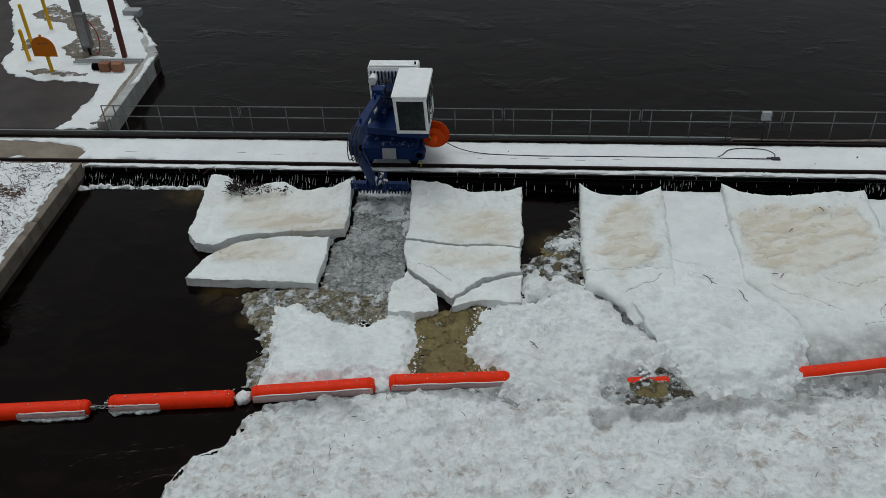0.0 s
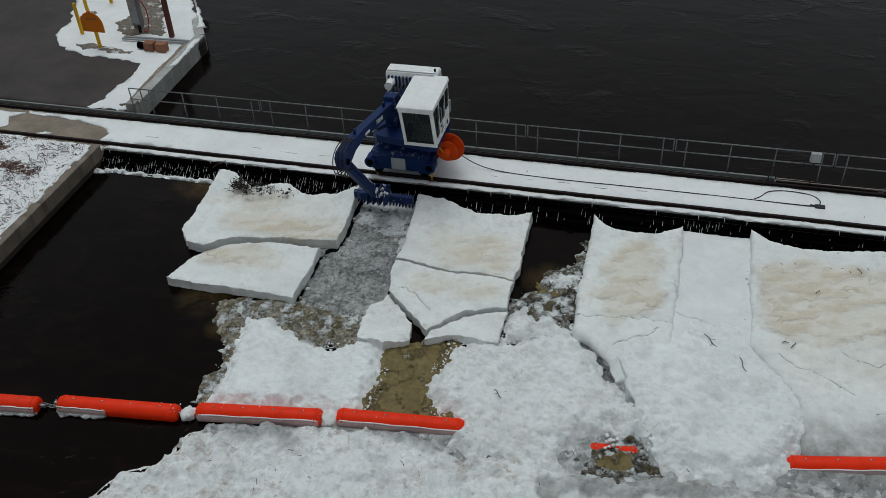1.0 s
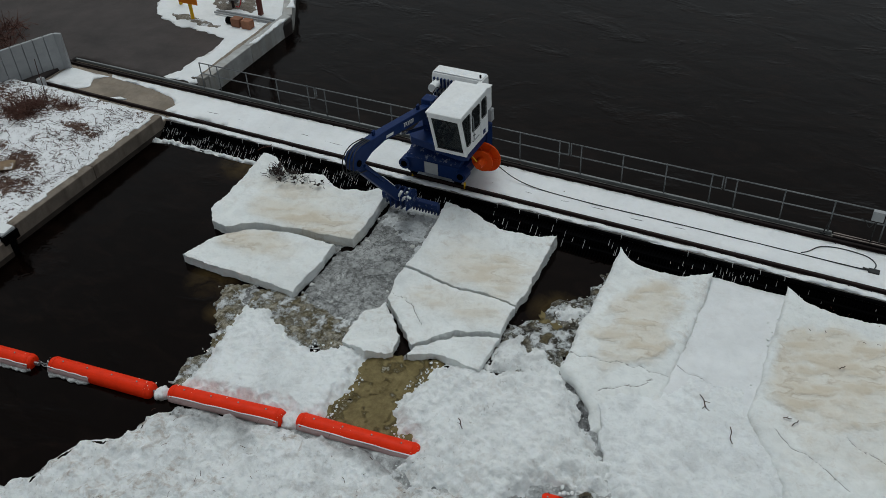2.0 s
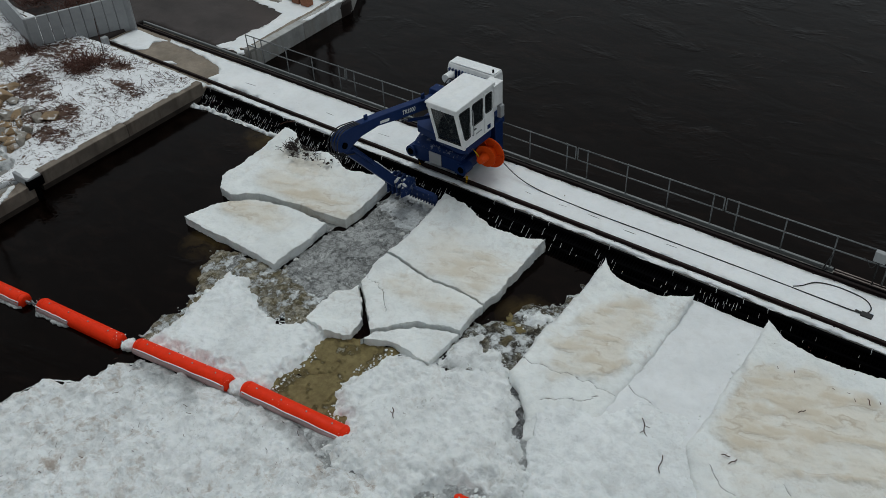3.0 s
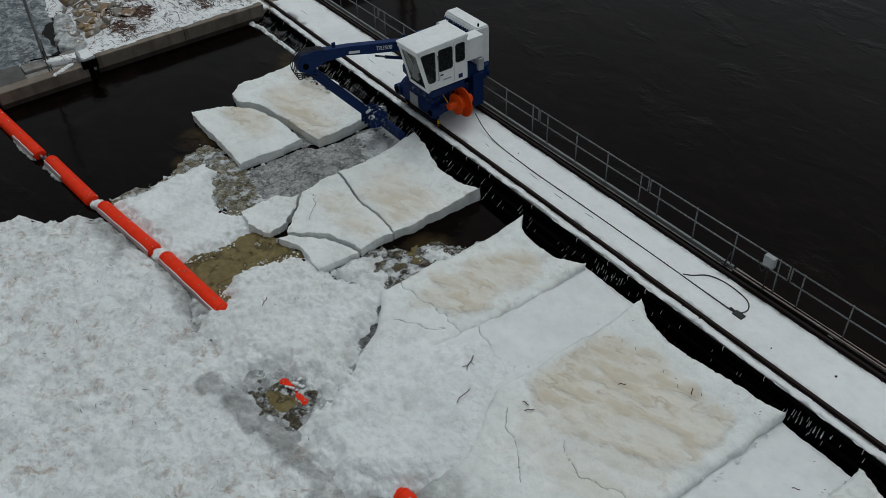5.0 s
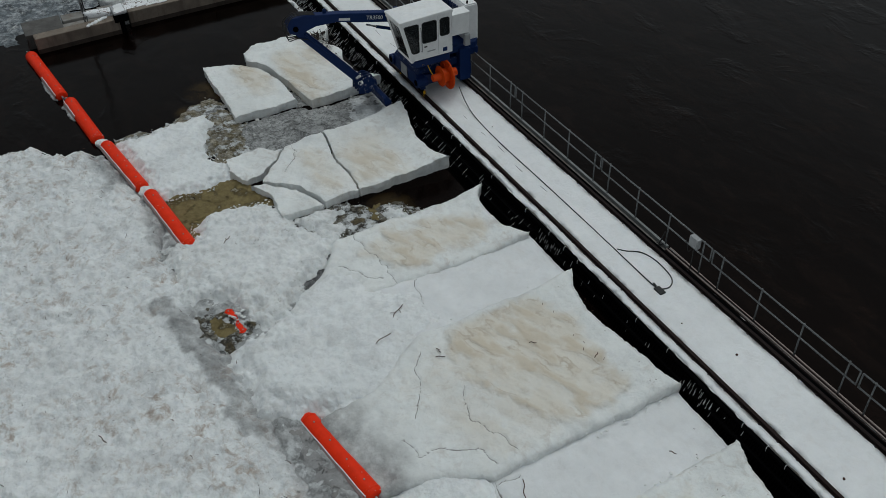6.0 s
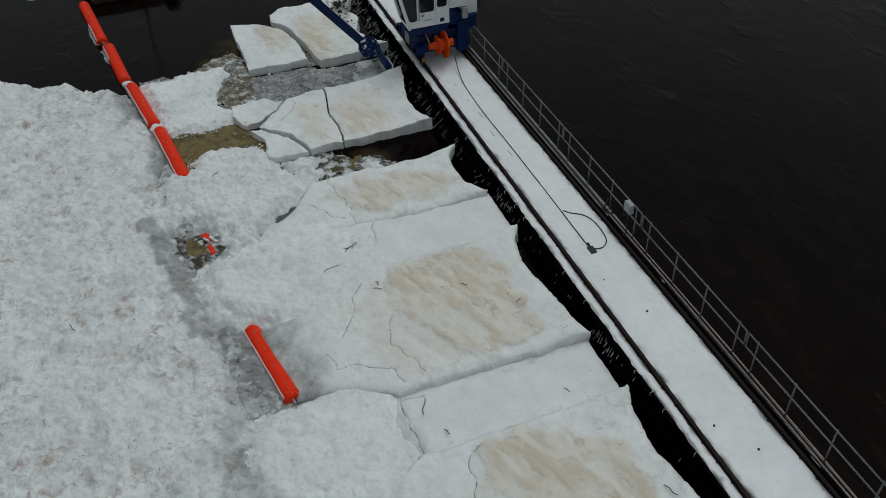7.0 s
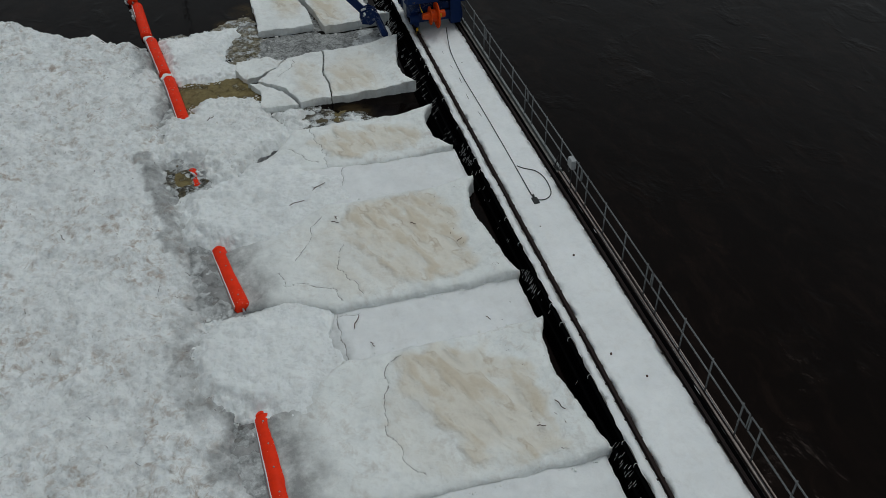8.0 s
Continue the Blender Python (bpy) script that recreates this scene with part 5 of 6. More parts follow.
    hi = [screen.verts.new((x, front(z) + 0.012, z)) for x, z in pts]
    screen.faces.new(lo)
    screen.faces.new(hi[::-1])
    for i in range(4):
        screen.faces.new((lo[i], hi[i], hi[(i + 1) % 4], lo[(i + 1) % 4]))
    bmesh.ops.recalc_face_normals(screen, faces=screen.faces)
    pane = part("windscreen", screen, GLASS, ob, "dark tinted windscreen")
    part("wiper", tube([(-4.0, front(top) - 0.03, top - 0.1), (-3.9, front(3.0) - 0.03, 3.0), (-3.82, front(2.75) - 0.03, 2.75)], 0.012), RUBBER, pane)
    part("wiper", rod((-4.3, front(2.9) - 0.03, 3.12), (-3.95, front(2.9) - 0.03, 3.02), 0.012, 6), RUBBER, pane)
    seal = bmesh.new()
    rim = [(x, front(z) - 0.012, z) for x, z in pts]
    for p, q in zip(rim, rim[1:] + rim[:1]):
        add_rod(seal, p, q, 0.02, 6)
    part("seal", seal, RUBBER, pane)
    part("back_wall", box(left, right, back_y - 0.05, back_y, cz, top, 0.015), WHITE, ob)
    roof = prism([(front(top) - 0.06, top), (front(top) - 0.05, top + 0.07), (back_y - 0.1, top + 0.13), (back_y + 0.03, top + 0.10), (back_y + 0.03, top)], "x", left - 0.04, right + 0.04, 0.025)
    part("roof", roof, WHITE, ob, "white roof dusted with snow")
    part("roof_snow", sheet_mesh([(left, front(top)), (right, front(top)), (right, back_y), (left, back_y)], top + 0.128), FRESH, ob)
    part("seat", box(-4.25, -3.8, 28.75, 29.2, cz + 0.1, cz + 0.55, 0.05), RUBBER, ob)
    part("seat_back", box(-4.23, -3.82, 29.15, 29.28, cz + 0.5, cz + 1.15, 0.05), RUBBER, ob)
    part("console", box(-4.45, -3.6, 28.2, 28.4, cz + 0.1, cz + 0.5, 0.03), BLACK, ob)
    part("grab_rail", tube([(right + 0.03, 28.50, cz + 0.35), (right + 0.09, 28.50, cz + 0.42), (right + 0.09, 28.48, cz + 1.2), (right + 0.03, 28.48, cz + 1.28)], 0.016), GALV, ob)
    part("door_handle", box(right + 0.0, right + 0.035, 28.62, 28.74, cz + 0.46, cz + 0.5, 0.006), RUBBER, ob)
    part("door_seam", box(right - 0.001, right + 0.004, 29.215, 29.225, cz + 0.05, top - 0.05, 0.0), GREYPAINT, ob)
    part("label_plate", box(right + 0.0, right + 0.006, 29.40, 29.58, cz + 0.10, cz + 0.26, 0.0), NAVY, ob, "dark square label on the cab side")
    part("lettering_bar", box(right + 0.0, right + 0.006, 28.75, 29.08, cz + 0.24, cz + 0.29, 0.0), GREYPAINT, ob)
    # engine housing and tank behind the cab
    part("engine_cover", prism([(30.66, 1.9), (30.62, 2.9), (30.70, 3.08), (31.22, 3.08), (31.25, 2.9), (31.25, 1.62), (30.7, 1.62)], "x", -5.95, -4.02, 0.03), WHITE, ob, "white engine cover")
    part("cover_snow", box(-5.92, -4.05, 30.72, 31.2, 3.09, 3.12, 0.012), FRESH, ob)
    part("exhaust_cap", rod((-4.15, 30.85, 3.1), (-4.15, 30.85, 3.22), 0.035, 10), BLACK, ob)
    grille = bmesh.new()
    for k in range(14):
        x = -5.85 + k * 0.135
        add_box(grille, x, x + 0.05, 30.55, 30.63, 2.15, 2.95, 0.0)
    part("grille", grille, NAVYFROST, ob)
    part("tank", rod((-5.72, 30.2, 2.72), (-5.72, 30.62, 2.72), 0.16, 22), WHITE, ob, "round white tank", smooth=False)
    part("engine_block", box(-5.45, -4.62, 29.85, 30.55, 1.62, 2.5, 0.05), NAVYFROST, ob)
    rng = random.Random(3)
    for k in range(7):
        x = -5.5 + 0.12 * k
        part("hydraulic_hose", tube([(x, 30.5, 2.4 + rng.uniform(0, 0.4)), (x + rng.uniform(-0.1, 0.1), 30.1, 2.75 + rng.uniform(0, 0.25)), (x - 0.05, 29.7, 2.5), (-5.3, 29.4, 2.3)], 0.02, 5), RUBBER, ob, smooth=True)
    part("tool_box", box(-4.12, -3.64, 29.90, 30.66, 2.22, 3.02, 0.03), WHITE, ob, "white tool box beside the engine")
    part("tool_box_lid", box(-4.14, -3.62, 29.88, 30.68, 3.022, 3.06, 0.012), WHITE, ob)
    part("switch_box", box(-3.72, -3.56, 30.44, 30.66, 1.72, 2.18, 0.015), GREYPAINT, ob, "small grey switch box")
    part("counterweight", box(-5.7, -3.9, 30.7, 31.2, 1.1, 1.41, 0.05), NAVY, ob)
    # cable reel
    reel = part("reel_disc", rod((-3.40, 29.55, 0.86), (-3.40, 29.60, 0.86), 0.55, 36), REEL, ob, "orange cable reel disc")
    part("reel_disc", rod((-3.40, 29.25, 0.86), (-3.40, 29.28, 0.86), 0.40, 32), REEL, ob)
    part("reel_drum", rod((-3.40, 29.28, 0.86), (-3.40, 29.55, 0.86), 0.26, 24), REEL, ob)
    part("reel_hub", rod((-3.40, 28.92, 0.86), (-3.40, 29.25, 0.86), 0.13, 16, 0.17), REEL, ob)
    rim = bmesh.new()
    ring = [(-3.40 + 0.55 * math.cos(u), 29.56, 0.86 + 0.55 * math.sin(u)) for u in np.linspace(0, 2 * math.pi, 25)]
    add_tube(rim, ring, 0.028, 6)
    part("rim", rim, REEL, reel, smooth=True)
    for k in range(6):
        u = k * math.pi / 3
        part("spoke", rod((-3.40, 29.53, 0.86), (-3.40 + 0.52 * math.cos(u), 29.53, 0.86 + 0.52 * math.sin(u)), 0.022, 6), REEL, reel)
    part("reel_motor", rod((-3.40, 29.62, 0.9), (-3.40, 29.92, 0.9), 0.16, 16), REEL, ob)
    part("reel_arm", box(-3.85, -3.2, 29.64, 29.74, 0.8, 0.98, 0.015), YELLOW, ob)
    part("reel_brace", tube([(-3.8, 28.9, 1.35), (-3.55, 28.88, 1.2), (-3.45, 28.95, 1.0)], 0.018), YELLOW, ob)
    # boom: king post, main boom, lower arm, rake head, in the plane x = bx
    bx = -5.32
    part("king_post", prism([(29.1, 1.6), (28.95, 2.6), (29.05, 2.95), (29.45, 2.95), (29.75, 2.5), (29.8, 1.6)], "x", bx - 0.22, bx + 0.22, 0.03), NAVYFROST, ob)
    boom = part("main_boom", prism([(29.4, 2.30), (29.3, 2.72), (28.2, 2.98), (26.2, 3.42), (24.8, 3.66), (24.3, 3.66), (24.12, 3.5), (24.2, 3.1), (24.5, 2.98), (25.2, 3.16), (26.0, 3.13), (27.0, 2.87), (28.2, 2.60)], "x", bx - 0.15, bx + 0.15, 0.025), NAVY, ob)
    part("boom_lug", box(bx - 0.03, bx + 0.03, 25.55, 25.68, 3.50, 3.68, 0.01), NAVY, boom)
    part("boom_lug", box(bx - 0.03, bx + 0.03, 28.35, 28.5, 2.90, 3.10, 0.01), NAVY, boom)
    part("elbow_pin", rod((bx - 0.2, 24.42, 3.25), (bx + 0.2, 24.42, 3.25), 0.10, 16), BLACK, boom)
    text = bpy.data.curves.new("lettering", "FONT")
    text.body = "TR3500"
    text.size, text.extrude = 0.21, 0.004
    tmp = bpy.data.objects.new("lettering", text)
    me = bpy.data.meshes.new_from_object(tmp)
    bpy.data.objects.remove(tmp)
    me.materials.append(MARK)
    wr = new("lettering", me)
    wr.parent = boom
    wr.matrix_local = Matrix.Translation((bx + 0.156, 27.15, 2.96)) @ Matrix(((0, 0, 1, 0), (1, 0, 0, 0), (0, 1, 0, 0), (0, 0, 0, 1))) @ pose(0, 0, 0, 0, 0, -12.5)
    wr["label"] = "white model number on the boom"
    part("lettering_bar", box(-0.004, 0.004, -0.22, 0.22, -0.045, 0.045, 0.0, Matrix.Translation((bx + 0.155, 26.3, 3.17)) @ pose(0, 0, 0, -12.5, 0, 0)), MARK, boom)
    part("boom_piston", rod((bx, 28.9, 2.0), (bx, 27.6, 2.5), 0.06, 14), NAVY, ob)
    part("piston_rod", rod((bx, 27.8, 2.42), (bx, 27.2, 2.68), 0.035, 12), CHROME, ob)
    arm = part("lower_arm", prism([(24.28, 3.36), (24.5, 3.40), (24.68, 3.2), (26.84, 0.62), (26.72, 0.40), (26.60, 0.40), (24.42, 2.98), (24.26, 3.14)], "x", bx - 0.09, bx + 0.09, 0.02), NAVY, ob)
    part("arm_piston", rod((bx + 0.14, 24.75, 2.95), (bx + 0.14, 25.7, 1.83), 0.04, 12), NAVY, arm)
    part("arm_snow", box(-0.06, 0.06, -0.5, 0.5, 0, 0.03, 0.01, Matrix.Translation((bx, 26.15, 1.46)) @ pose(0, 0, 0, -50, 0, 0)), FRESH, arm)
    for k in range(4):
        dx = -0.12 + 0.08 * k
        loop = tube([(bx + dx, 25.2, 3.62), (bx + dx * 1.2, 24.5, 3.74), (bx + dx * 1.4, 24.08 + 0.02 * k, 3.5), (bx + dx * 1.4, 24.1, 3.02 - 0.04 * k), (bx + dx, 24.45, 2.86), (bx + dx, 24.85, 2.72)], 0.018, 6)
        part("hydraulic_hose", loop, RUBBER, arm, smooth=True)
    # rake head
    hx, hy, hz = -5.25, 26.85, 0.36
    head = part("rake_head", rod((hx - 0.28, hy, hz), (hx + 0.28, hy, hz), 0.2, 18), NAVYFROST, ob, "snow-caked rake head")
    for dx in (-0.3, -0.1, 0.1, 0.3):
        part("head_plate", prism([(hy - 0.34, hz - 0.22), (hy - 0.30, hz + 0.26), (hy + 0.1, hz + 0.40), (hy + 0.42, hz + 0.2), (hy + 0.45, hz - 0.1), (hy + 0.05, hz - 0.32)], "x", hx + dx - 0.02, hx + dx + 0.02, 0.008), NAVYFROST, head)
    part("blade", prism([(27.22, -0.16), (27.20, 0.10), (27.34, 0.16), (27.44, 0.02), (27.40, -0.18)], "x", -6.3, -4.15, 0.015), NAVYFROST, ob, "blue rake blade")
    for k in range(18):
        x = -6.22 + k * 0.118
        part("tine", box(x - 0.018, x + 0.018, 27.34, 27.52, -0.42, -0.05, 0.006), NAVY, ob)
    caps = bmesh.new()
    rng = random.Random(8)
    for k in range(16):
        bmesh.ops.create_icosphere(caps, subdivisions=2, radius=rng.uniform(0.03, 0.10), matrix=pose(hx + rng.uniform(-0.45, 0.45), hy + rng.uniform(-0.3, 0.4), hz + rng.uniform(0.1, 0.32)))
    part("snow_crust", caps, SNOW, head, smooth=True)
    return tagged(ob, "navy and white rail-mounted trash rake machine with cab", "rake machine")


def sheet_mesh(corners, z):
    """A thin flat snow skin for the top of a box."""
    (x0, y0), (x1, _), (_, y1), _ = corners
    bm = bmesh.new()
    bmesh.ops.create_grid(bm, x_segments=14, y_segments=20, size=0.5)
    for v in bm.verts:
        v.co.x, v.co.y = x0 + (x1 - x0) * (v.co.x + 0.5), y0 + (y1 - y0) * (v.co.y + 0.5)
        u = (v.co.y - y0) / (y1 - y0)
        v.co.z = z - 0.055 * (1 - u) + 0.012 * fbm(v.co.x, v.co.y, 2.0, 3, 1)
    return bm


rake_machine()
tagged(mesh_object("steel_hook", tube([(-6.65, 27.9, 0.0), (-6.6, 27.8, 0.5), (-6.35, 27.85, 0.75)], 0.02), GALV), "thin bent steel bar leaning on the rack", "bar")

# the deck and all it carries rise slightly along their length
SLOPE = pose(0, 0, 0, 0, -0.72, 0)
for ob in list(scene.collection.objects):
    if ob not in before_deck and ob.parent is None and ob.name.split(".")[0] not in ("float", "coupling", "mooring_chain", "camera", "sun"):
        ob.matrix_basis = SLOPE @ ob.matrix_basis

# ---- the bank and its wall ----


def bank_top(x, y, d):
    lowered = 0.75 * step01(21.6 - y - 0.12 * (x + 17), 0.0, 2.5) * step01(-17.9 - x, 0.0, 1.0)
    return 0.70 - lowered + 0.10 * fbm(x, y, 0.5, 5, 3) + 0.05 * fbm(x, y, 2.6, 4, 4)


def bank_mud(x, y):
    spot = lambda cx, cy, rx, ry: 1 - step01(math.hypot((x - cx) / rx, (y - cy) / ry) + 0.7 * fbm(x, y, 0.9, 5, 2), 0.2, 1.3)
    return max(spot(-23.0, 24.1, 1.3, 0.8), spot(-21.6, 23.7, 1.7, 0.8), spot(-20.3, 23.0, 1.6, 0.9), spot(-18.8, 22.3, 1.3, 0.8), spot(-22.7, 26.4, 1.4, 1.0), spot(-25.6, 24.7, 1.3, 0.8), spot(-26.3, 25.7, 1.0, 0.7), spot(-21.2, 27.2, 1.0, 0.4), spot(-19.6, 26.2, 1.0, 0.3), 0.6 * spot(-24.5, 26.2, 2.5, 1.5))


bank = sheet("ground", [(-17.45, 28.2), (-17.35, 24), (-17.2, 20.4), (-17.6, 18.6), (-40, 14), (-40, 28.2)], bank_top, GROUND, 0.0, 0, 0.13, 0.0, 0.0, 0.4, mud=bank_mud, outline_step=0.3)
tagged(bank, "snowy muddy river bank with dead grass", "ground", kind="structure")


TIDE = make_concrete("wet dark concrete", (0.055, 0.042, 0.034), (0.02, 0.016, 0.013))


def wall_run(points, top, thick, name, label, material, tide=0.20):
    """A concrete wall along a line, with a chamfered top and cast joints."""
    ob = empty(name, *points[0], 0)
    for k, (a, b) in enumerate(zip(points, points[1:])):
        a, b = Vector(a), Vector(b)
        d = (b - a)
        count = max(1, round(d.length / 3.7))
        for i in range(count):
            p, q = a + d * (i / count), a + d * ((i + 1) / count)
            u = (q - p).normalized()
            bm = box(0.008, (q - p).length - 0.008, -thick / 2, thick / 2, -0.8, top, 0.03)
            seg = part("wall_section", bm, material, ob)
            band = part("tide_mark", box(0.0, (q - p).length, -thick / 2 - 0.006, thick / 2 + 0.006, -0.8, tide, 0.004), TIDE, seg, "dark wet band above the water")
            seg.matrix_local = Matrix.Translation((p.x - points[0][0], p.y - points[0][1], 0)) @ pose(0, 0, 0, 0, 0, math.degrees(math.atan2(u.y, u.x)))
    return tagged(ob, label, "wall", kind="structure")


wall_run([(-17.25, 28.25), (-17.02, 20.35)], 0.74, 0.36, "wall_west", "tan weathered concrete retaining wall with damp streaks", TANCON)
wall_run([(-16.72, 20.0), (-16.55, 16.2)], 0.70, 0.55, "wall_south", "tan concrete wall end carrying the float chain", TANCON)
for k, (y0, y1, w) in enumerate(((27.9, 26.9, 0.16), (26.7, 25.2, 0.10), (24.9, 24.2, 0.14), (23.9, 22.6, 0.10), (22.3, 21.2, 0.18))):
    x = -17.42 + 0.03 * (28 - y0)
    tagged(sheet("wall_snow", [(x, y0), (x + w, y0 - 0.1), (x + w * 0.8, (y0 + y1) / 2), (x + w, y1 + 0.1), (x, y1)], snow_top(0.765, 3 + k), FRESH, 0.07, 0, 0.08, 0.05, 0.02, 0.03), "thin patch of snow on top of the wall", "snow", kind="stuff")
tagged(mesh_object("concrete_ledge", box(-17.6, -17.0, 16.3, 19.6, -0.5, 0.52, 0.03), CONCRETE), "flat concrete ledge behind the wall", "ledge", kind="structure")
tagged(mesh_object("concrete_ledge", box(-18.3, -17.62, 17.6, 19.9, -0.5, 0.64, 0.03), CONCRETE), "damp concrete block behind the wall", "ledge", kind="structure")
tagged(mesh_object("concrete_pad", box(-18.35, -16.9, 15.9, 17.55, -0.5, 0.66, 0.02), DARKCON), "dark rough concrete pad dusted with snow", "pad", kind="structure")
lift = empty("gate_frame", -16.75, 19.95, 0.0)
part("body", box(-0.62, 0.32, -0.26, 0.30, 0.6, 0.98, 0.03), GREYPAINT, lift)
part("snow_cap", sheet_mesh([(-0.58, -0.22), (0.28, -0.22), (0.28, 0.26), (-0.58, 0.26)], 1.03), FRESH, lift)
part("flange", box(0.2, 0.36, -0.30, 0.34, 0.55, 0.9, 0.02), BLACK, lift)
part("guide", box(0.22, 0.34, -0.10, 0.12, -0.6, 0.6, 0.01), BLACK, lift)
tagged(lift, "grey steel gate frame capped with snow on the wall", "gate frame")
clump = crumbs("snow_lump", [(-16.9 + 0.06 * k, 19.3 - 0.1 * k, 0.70, 0.13) for k in range(9)], FRESH, 3, True)
tagged(clump, "white lump of snow on the concrete wall", "snow lump")
mast = empty("mast", -18.15, 18.6, 0.6)
part("pole", rod((0, 0, 0), (0, 0, 6.0), 0.07, 14), GALV, mast, smooth=True)
part("cross_arm", rod((-0.15, -0.55, 0.12), (0.1, 0.6, 0.12), 0.03, 8), BLACK, mast)
part("cable", tube([(0.03, 0, 1.2), (0.06, 0.0, 0.4), (0.4, -0.05, 0.06), (0.9, -0.1, -0.05)], 0.03), RUBBER, mast)
part("cable", tube([(0.0, 0.06, 1.0), (0.08, 0.08, 0.3), (0.5, 0.05, 0.05), (0.95, 0.0, -0.05)], 0.025), RUBBER, mast)
tagged(mast, "pale steel mast with black cables at its foot", "mast")
foam = sheet("foaming_water", [(-18.4, 17.5), (-18.4, 19.3), (-20.5, 19.6), (-24, 20.6), (-30, 21.2), (-40, 21.5), (-40, 6), (-22, 10), (-17.9, 13.5), (-17.6, 15.8), (-18.4, 16)], lambda x, y, d: 0.10 + 0.10 * fbm(x, y, 1.0, 5, 2) - 0.1 * (1 - step01(d, 0, 0.8)), FOAM, 0.15, 0, 0.22, 0.1, 0.03, 0.12)
tagged(foam, "foaming white water below the bank", "water", kind="structure")


def boulder(x, y, z, s, seed):
    """An angular block of broken rock with chipped edges."""
    rng = random.Random(seed)
    bm = bmesh.new()
    sx, sy, sz = s * rng.uniform(1.0, 1.6), s * rng.uniform(0.75, 1.1), s * rng.uniform(0.5, 0.8)
    for _ in range(13):
        p = Vector((rng.gauss(0, 1), rng.gauss(0, 1), rng.gauss(0, 1))).normalized() * rng.uniform(0.85, 1.1)
        bm.verts.new((p.x * sx, p.y * sy, p.z * sz))
    hull = bmesh.ops.convex_hull(bm, input=bm.verts)
    bmesh.ops.delete(bm, geom=list({g for g in hull["geom_interior"] + hull["geom_unused"] if isinstance(g, bmesh.types.BMVert)}), context="VERTS")
    bmesh.ops.bevel(bm, geom=list(bm.edges), offset=0.05 * s, segments=1, affect="EDGES")
    ob = mesh_object("boulder", bm, ROCK if rng.random() < 0.6 else GREYROCK)
    ob.matrix_world = pose(x, y, z, rng.uniform(-15, 15), rng.uniform(-15, 15), rng.uniform(0, 360))
    return tagged(ob, "tan angular quarry boulder on the river bank" if ob.data.materials[0] is ROCK else "grey angular quarry boulder on the river bank", "boulder", "boulders on the bank")


rng = random.Random(12)
for k in range(100):
    x = -19.5 - 7.5 * rng.random()
    y = 21.15 + 0.24 * (-19.2 - x) + rng.gauss(0, 0.62)
    boulder(x, y, bank_top(x, y, 1) + 0.04, rng.uniform(0.14, 0.46), k)
bank_ice = sheet("bank_ice", [(-18.2, 21.4), (-18.3, 20.5), (-19.6, 19.6), (-21.5, 19.9), (-23, 20.4), (-22.5, 20.9), (-20.6, 20.9), (-19.4, 21.2)], lambda x, y, d: 0.34 + 0.10 * fbm(x, y, 0.8, 4, 3), SLUSH, 0.2, 0, 0.12, 0.1, 0.05, 0.3, (), None, lambda x, y: 0.75 * step01(fbm(x, y, 0.9, 4, 5), -0.2, 0.4))
tagged(bank_ice, "grey-white ice at the foot of the boulders", "ice", kind="stuff")

# dead grass and twigs on the bank
def twig_mat(name, spots, seed, label, thick=0.010, material=None):
    rng = random.Random(seed)
    bm = bmesh.new()
    for x, y, z, s in spots:
        u, w = rng.uniform(0, 6.28), rng.uniform(0.0, 0.7)
        d = Vector((math.cos(u), math.sin(u), w)).normalized() * s
        p = Vector((x, y, z))
        mid = p + d * 0.5 + Vector((rng.uniform(-1, 1), rng.uniform(-1, 1), rng.uniform(0, 1))) * s * 0.15
        q = p + d
        t = thick
        ring = []
        for c in (p, mid, q):
            ring.append([bm.verts.new(c + Vector((t * math.cos(a), t * math.sin(a), t * 0.7 * math.sin(a + 1)))) for a in (0, 2.1, 4.2)])
            t *= 0.75
        for a, b in zip(ring, ring[1:]):
            for i in range(3):
                bm.faces.new((a[i], a[(i + 1) % 3], b[(i + 1) % 3], b[i]))
    return tagged(mesh_object(name, bm, material or TWIG), label, "twigs", kind="stuff")


spots = []
rng = random.Random(21)
while len(spots) < 4000:
    x, y = rng.uniform(-30, -17.5), rng.uniform(21.2, 28.0)
    if rng.random() < 0.12 + 0.75 * step01(fbm(x, y, 0.8, 5, 9), -0.1, 0.4) + 0.5 * bank_mud(x, y):
        spots.append((x, y, bank_top(x, y, 1) + 0.005, 0.05 + 0.42 * rng.random() ** 2.5))
twig_mat("dead_grass", spots, 1, "flattened dead grass and twigs in snow", 0.013)


